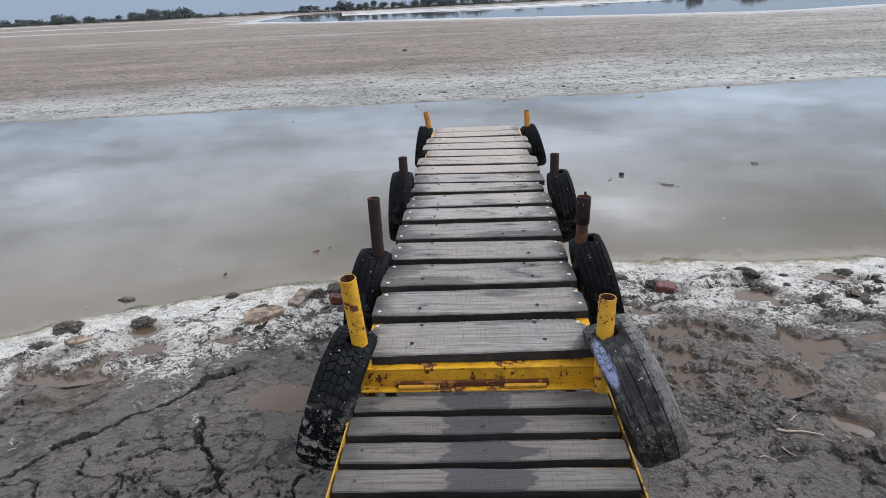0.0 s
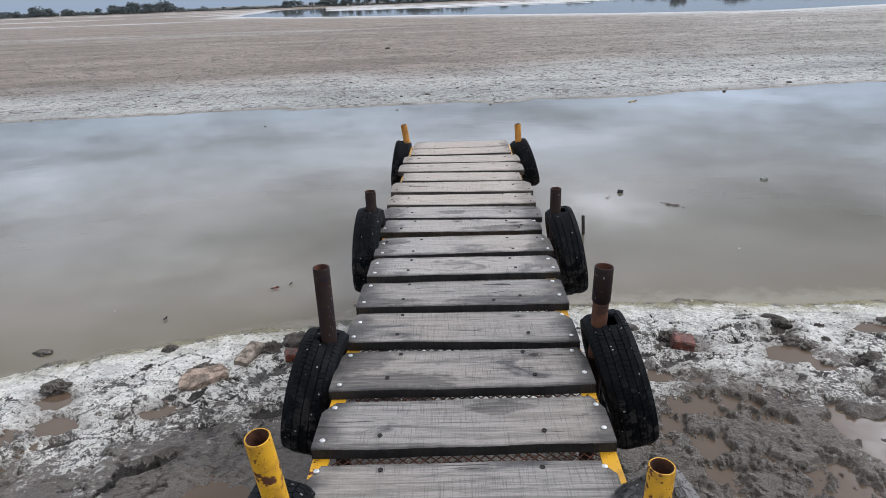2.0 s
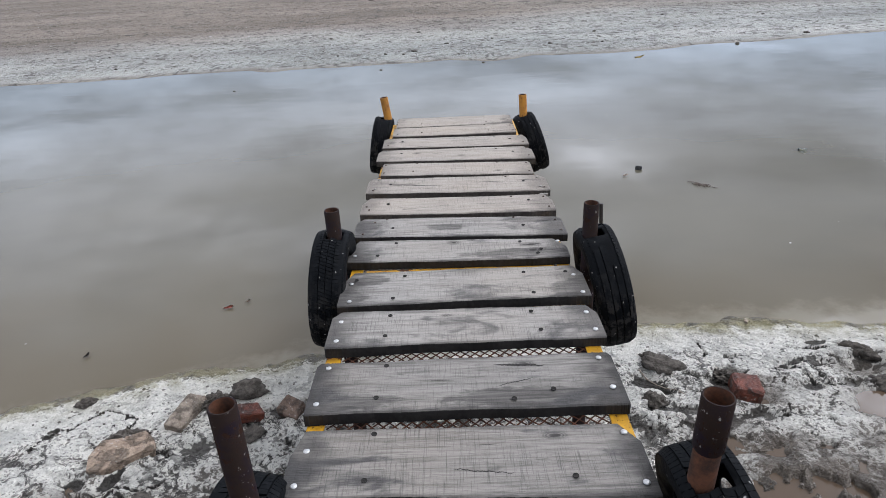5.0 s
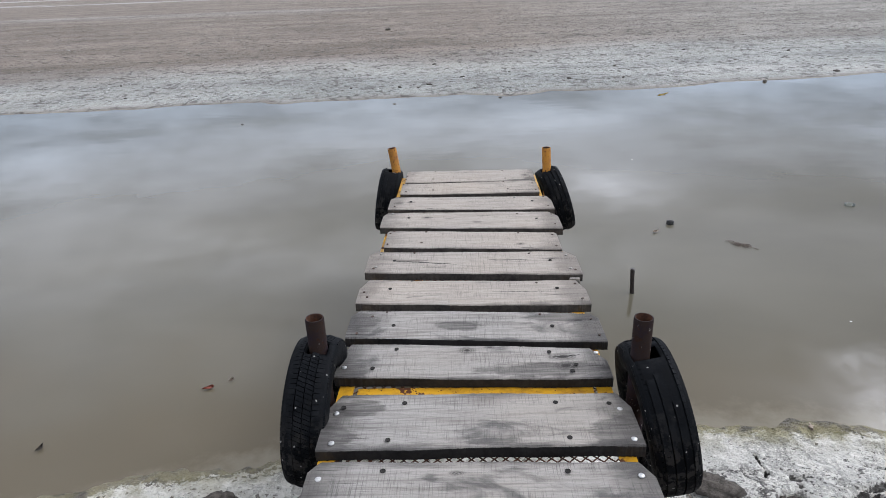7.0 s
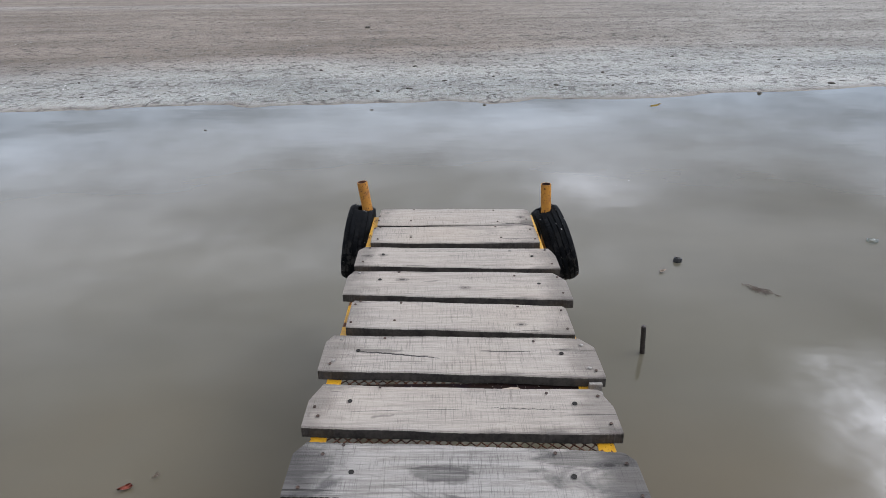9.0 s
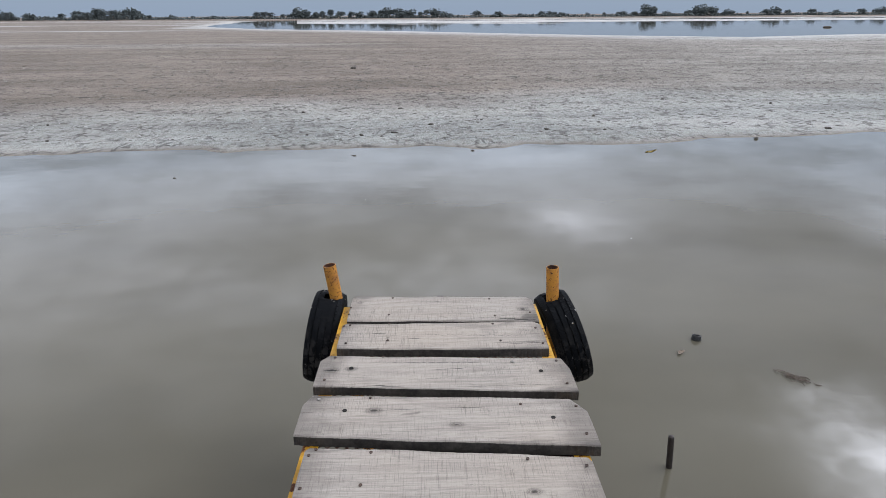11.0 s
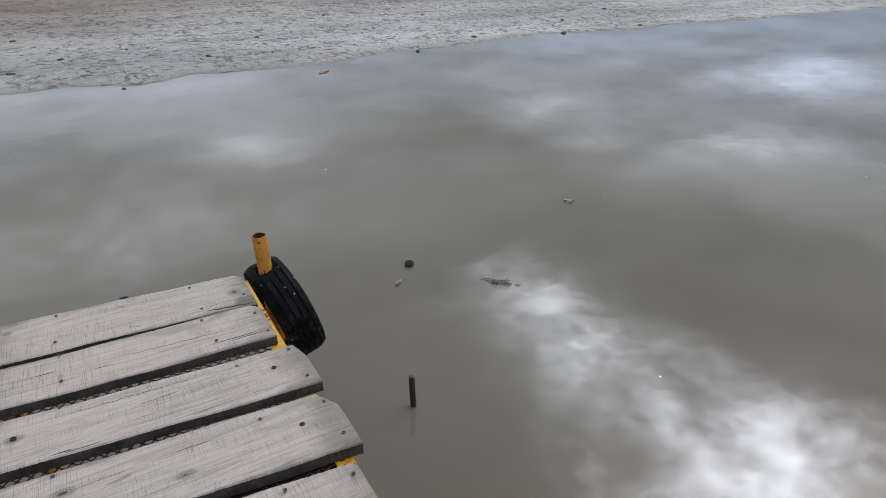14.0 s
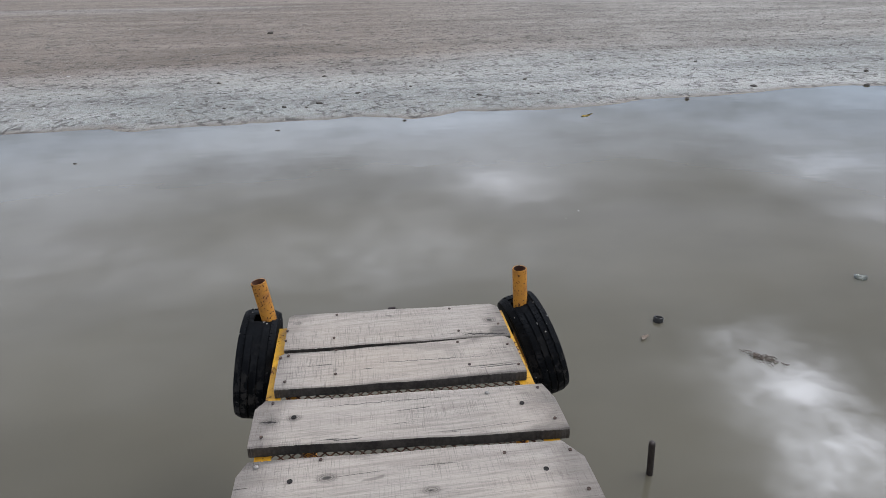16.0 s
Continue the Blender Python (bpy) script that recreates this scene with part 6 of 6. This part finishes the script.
def can(x, y, r, h, mat, tilt, label, name):
    bm = bmesh.new()
    lathe(bm, [(r * 0.9, -h), (r, -h * 0.9), (r, h * 0.85), (r * 0.93, h), (r * 0.85, h), (r * 0.82, h * 0.8), (r * 0.8, -h * 0.5)], 18, True)
    ob = new(name, as_mesh(name, bm, mat, smooth=True))
    ob.matrix_basis = pose(x, y, 0.0, *tilt)
    return tagged(ob, label, name.replace("_", " "))


can(2.055, 8.965, 0.036, 0.034, TIN, (-12, 8, 0), "dark old tin poking out of the water", "tin_can")
can(4.05, 9.36, 0.050, 0.022, GLASS, (-10, 4, 0), "clear glass jar floating in the water", "glass_jar")


def flat_leaf(x, y, size, mat, turn, label, z=0.004):
    bm = bmesh.new()
    n = 12
    ring = []
    for k in range(n):
        t = 2 * math.pi * k / n
        s = size * (1 + 0.25 * math.sin(3 * t + x * 5))
        ring.append(bm.verts.new((s * math.cos(t), 0.5 * s * math.sin(t), 0.10 * size * math.cos(2 * t) + 0.012)))
    mid = bm.verts.new((0, 0, 0.03 * size))
    for k in range(n):
        bm.faces.new((mid, ring[k], ring[(k + 1) % n]))
    bmesh.ops.solidify(bm, geom=bm.faces[:], thickness=0.003)
    ob = new("leaf", as_mesh("leaf", bm, mat, smooth=True))
    ob.matrix_basis = pose(x, y, z, 4, -6, turn)
    return tagged(ob, label, "leaf", "leaves on the water")


flat_leaf(-1.68, 6.30, 0.036, LEAF_RED, 20, "wet red leaf floating on the water")
flat_leaf(-1.56, 6.38, 0.02, TWIG, 60, "pale dry leaf floating on the water")
flat_leaf(4.08, 16.1, 0.11, LEAF_YELLOW, 10, "yellow leaf near the far waterline")
flat_leaf(-2.45, 5.75, 0.026, CLOD_DRY, 80, "brown leaf in shallow water")
flat_leaf(-0.9, 5.95, 0.03, TWIG, 10, "pale leaf at the water's edge")
flat_leaf(1.85, 8.75, 0.035, TWIG, 30, "small pale scrap on the water")

# sodden weed that breaks the surface
def weed_clump(x, y, sx, sy, turn, strands, seed, label):
    r = random.Random(seed)
    bm = bmesh.new()
    for _ in range(strands):
        cx, cy = r.gauss(0, 0.42) * sx, r.gauss(0, 0.42) * sy
        d, bend = r.gauss(0, 0.5), r.uniform(-1.4, 1.4)
        length, wide = r.uniform(0.2, 0.5) * sx, r.uniform(0.0015, 0.004)
        top = r.uniform(0.002, 0.012)
        rows = []
        for k in range(5):
            s = k / 4 - 0.5
            t = d + bend * s
            px, py = cx + length * s * math.cos(t), cy + length * s * math.sin(t)
            w = wide * (1 - 1.5 * abs(s))
            z = top * (1 - 4 * s * s) + 0.001
            rows.append([bm.verts.new((px - w * math.sin(t) * q, py + w * math.cos(t) * q, z + (0.003 if q == 0 else 0))) for q in (-1, 0, 1)])
        for p, q in zip(rows, rows[1:]):
            for m in (0, 1):
                bm.faces.new((p[m], p[m + 1], q[m + 1], q[m]))
    ob = new("weed_clump", as_mesh("weed_clump", bm, WEED))
    ob.matrix_basis = pose(x, y, 0.0, 0, 0, turn)
    return tagged(ob, label, "weed", kind="stuff")


weed_clump(2.53, 8.38, 0.13, 0.055, -52, 46, 91, "brown sodden clump of weed at the surface")

# stones and clods of the far shore
FAR_STONES = [(-4.08, 14.5, .06), (-0.77, 18.1, .08), (-0.77, 21.85, .08), (-1.44, 17.87, .08), (0.03, 19.13, .07), (2.55, 18.35, .08), (4.03, 20.2, .08), (9.45, 22.16, .09), (6.64, 17.27, .09), (8.67, 18.2, .09), (-3.50, 35.4, .20), (-1.4, 16.06, .06), (0.8, 16.4, .05), (-7.8, 17.6, .06), (-8.9, 19.6, .07), (-3.27, 21.3, .08), (3.8, 18.24, .06), (1.24, 19.8, .06), (6.8, 23.2, .08), (-1.0, 17.75, .05), (-2.6, 18.0, .05), (12.5, 19.5, .09), (15.5, 21.0, .1), (11.2, 17.9, .08), (14.0, 18.0, .08), (19.0, 24.0, .12)]
for k, (x, y, s) in enumerate(FAR_STONES):
    r = random.Random(700 + k)
    s *= 0.6
    lie("stone", rough_lump(700 + k, s * r.uniform(0.9, 1.5), s * 0.7, s * 0.55), CLOD, x, y, s * 0.22, (0, 0, r.uniform(-60, 60)), "dark clod lying on the far mud flat", "stone", "stones on the far flat", True)
log = new("log", as_mesh("log", rough_lump(95, 0.9, 0.22, 0.2, 2, 0.2), CLOD_DRY, smooth=True))
log.matrix_basis = pose(67, 115, 0.05, 0, 0, 10)
tagged(log, "dark log lying in the far lake", "log")


# curled edges of the cracked skin on the far flat
rng = random.Random(44)
spots = []
for _ in range(12000):
    y = 16.9 + 50 * rng.random() ** 1.5
    spots.append((rng.uniform(-0.85, 0.85) * y, y))
spots = np.array(spots)
spots = spots[spots[:, 1] > np.interp(spots[:, 0], FAR_X, FAR_Y) + 0.8]
levels = ground_level(spots[:, 0], spots[:, 1])[0]
verts, faces, kinds = [], [], []
for (x, y), z0 in zip(spots.tolist(), levels.tolist()):
    long_, high = rng.uniform(0.04, 0.13) * (1 + y * 0.014), rng.uniform(0.002, 0.011)
    turn = rng.gauss(0, 0.6)
    pale = rng.random() < (0.85 if y < 21 + 0.1 * x else 0.08)
    c, s = math.cos(turn), math.sin(turn)
    n = 3
    b = len(verts)
    for k in range(n + 1):
        u = (k / n - 0.5) * long_
        bend = 0.12 * long_ * math.cos(math.pi * k / n) + rng.uniform(-0.02, 0.02)
        h = high * math.sin(math.pi * (0.12 + 0.76 * k / n))
        for v, z in ((bend, z0 - 0.02), (bend + 0.012, z0 + h), (bend + 0.06 + 0.3 * long_, z0 - 0.012)):
            verts.append((x + u * c - v * s, y + u * s + v * c, z))
    for k in range(n):
        # front faces take the darker mud: shade of the curled edge put into colour
        q = b + 3 * k
        faces.append((q, q + 3, q + 4, q + 1))
        kinds.append(0)
        faces.append((q + 1, q + 4, q + 5, q + 2))
        kinds.append(2 if pale else 1)
me = bpy.data.meshes.new("mud_flakes")
me.from_pydata(verts, [], faces)
for m in (CRUMB, FLAKE, FLAKE_PALE):
    me.materials.append(m)
me.polygons.foreach_set("material_index", kinds)
tagged(new("mud_flakes", me), "curled edges of cracked salt-stained mud skin", "mud flakes", kind="stuff")


# ---- trees on the far bank ----
def crown_mesh(seed, w, h, n):
    """Many small leaf clumps in a few uneven masses."""
    r = random.Random(seed)
    lobes = [(r.uniform(-0.45, 0.45) * w, r.uniform(-0.3, 0.3) * w, r.uniform(0.35, 0.85) * h, r.uniform(0.20, 0.36) * w) for _ in range(7)]
    verts, faces = [], []
    for _ in range(n):
        lx, ly, lz, lr = r.choice(lobes)
        d = Vector((r.gauss(0, 1), r.gauss(0, 1), r.gauss(0, 0.8))).normalized() * lr * r.uniform(0.45, 1.08)
        c = Vector((lx, ly, lz)) + d
        c.z = max(c.z, 0.12 * h)
        s = r.uniform(0.035, 0.085) * w
        b = len(verts)
        for q in range(6):
            ax = Vector(((1, 0, 0), (-1, 0, 0), (0, 1, 0), (0, -1, 0), (0, 0, 1), (0, 0, -1))[q])
            verts.append(c + (ax + Vector((r.uniform(-1, 1), r.uniform(-1, 1), r.uniform(-1, 1))) * 0.55) * s * (0.7 if q > 3 else 1))
        for f in ((0, 2, 4), (2, 1, 4), (1, 3, 4), (3, 0, 4), (2, 0, 5), (1, 2, 5), (3, 1, 5), (0, 3, 5)):
            faces.append([b + k for k in f])
    me = bpy.data.meshes.new("crown")
    me.from_pydata(verts, [], faces)
    me.materials.append(HAZED_FOLIAGE)
    return me


def trunk_mesh(seed, h):
    r = random.Random(seed)
    bm = bmesh.new()

    def limb(a, b, r0, r1):
        ax = (b - a).normalized()
        s = ax.orthogonal().normalized()
        t = ax.cross(s)
        rows = [[bm.verts.new(p + (s * math.cos(k * 1.0472) + t * math.sin(k * 1.0472)) * q) for k in range(6)] for p, q in ((a, r0), (b, r1))]
        for k in range(6):
            bm.faces.new((rows[0][k], rows[0][(k + 1) % 6], rows[1][(k + 1) % 6], rows[1][k]))

    fork = Vector((r.uniform(-0.3, 0.3), 0, h * 0.38))
    limb(Vector((0, 0, -0.4)), fork, 0.035 * h, 0.025 * h)
    for _ in range(5):
        limb(fork, Vector((r.uniform(-0.35, 0.35) * h, r.uniform(-0.3, 0.3) * h, h * r.uniform(0.6, 0.9))), 0.018 * h, 0.006 * h)
    return as_mesh("trunk", bm, BARK)


KINDS = []
for k, (w, h) in enumerate(((6.5, 6.0), (5.0, 6.4), (8.0, 5.2), (4.5, 4.5), (9.0, 6.8))):
    KINDS.append((trunk_mesh(900 + k, h), crown_mesh(910 + k, w, h, 420), h))
# place along the bank, height, in metres
TREES = [
    (-310, 4), (-300, 5), (-292, 4.5), (-286, 3.5), (-276, 6.8), (-272, 5.5), (-264, 5), (-258, 4.2), (-251, 4), (-234, 4.6), (-225, 5.4), (-222, 4),
    (-216, 5.2), (-212, 6.8), (-206, 6.2), (-199, 5.8), (-195, 6.6), (-190, 6.2), (-184, 4.4), (-176, 3.2), (-165, 2.6), (-150, 2.4), (-137, 2.6), (-108, 4.2), (-103, 4.9), (-98, 4.3),
    (-93, 3.2), (-88, 3), (-83, 5.8), (-77, 3.6), (-70, 4.4), (-66, 5.0), (-62, 6.0), (-56, 4.2), (-49, 4.0), (-44, 3.6), (-36, 4.2), (-30, 4.2), (-24, 5.8), (-17, 5.0),
    (-10, 4.6), (-4, 4.2), (3, 5.2), (9, 3.6), (16, 3), (32, 4.6), (45, 3.6), (60, 2.4), (75, 3.6), (82, 3.4), (88, 3.2), (104, 2.2), (115, 3.0), (127, 3.2), (134, 3.4), (143, 6.2), (148, 5.6), (157, 3.0),
    (170, 3.4), (177, 6.0), (184, 5.2), (189, 5.6), (196, 3.6), (210, 3.0), (221, 4.4), (228, 4.6), (236, 3.4), (253, 3.8), (270, 3.2), (285, 3.8), (300, 4.2), (318, 4.6), (337, 3.2), (352, 4.4), (360, 4.0), (382, 3.0), (405, 3.6), (414, 4.6), (436, 3.4), (470, 3.8), (482, 3.2), (520, 4.2), (560, 3.6), (600, 4.0),
]
rng = random.Random(77)
for k, (x, high) in enumerate(TREES):
    tm, cm, h = KINDS[rng.randrange(5)]
    t = tagged(new("tree"), "dark green broad-crowned tree on the far bank", "tree", "trees on the far bank")
    y = 437 + rng.uniform(-3, 6)
    s = high / h
    t.matrix_basis = pose(x + rng.uniform(-1, 1), y, level_at(x, y) - 0.1, 0, 0, rng.uniform(0, 360)) @ Matrix.Diagonal((s * 1.15, s * 1.15, s, 1))
    part("trunk", tm, t)
    part("crown", cm, t)

# low scrub along the bank
verts, faces = [], []
rng = random.Random(55)
for _ in range(6600):
    x = rng.uniform(-420, 640)
    y = 434 + rng.uniform(-3, 14)
    tall = 1.0 + 1.3 * noise.noise(Vector((x * 0.05, 3.0, 0))) + (1.0 if x < -180 else 0.0)
    if tall < 0.3:
        continue
    c = Vector((x, y, 0.7 + rng.uniform(0, max(0.3, tall))))
    b = len(verts)
    s = rng.uniform(0.4, 0.95)
    for ax in ((1, 0, 0), (-1, 0, 0), (0, 1, 0), (0, -1, 0), (0, 0, 1), (0, 0, -1)):
        verts.append(c + (Vector(ax) + Vector((rng.uniform(-1, 1), rng.uniform(-1, 1), rng.uniform(-1, 1))) * 0.5) * s)
    for f in ((0, 2, 4), (2, 1, 4), (1, 3, 4), (3, 0, 4), (2, 0, 5), (1, 2, 5), (3, 1, 5), (0, 3, 5)):
        faces.append([b + q for q in f])
me = bpy.data.meshes.new("scrub")
me.from_pydata(verts, [], faces)
me.materials.append(HAZED_FOLIAGE)
tagged(new("scrub", me), "low dark green scrub along the far bank", "scrub", kind="stuff")
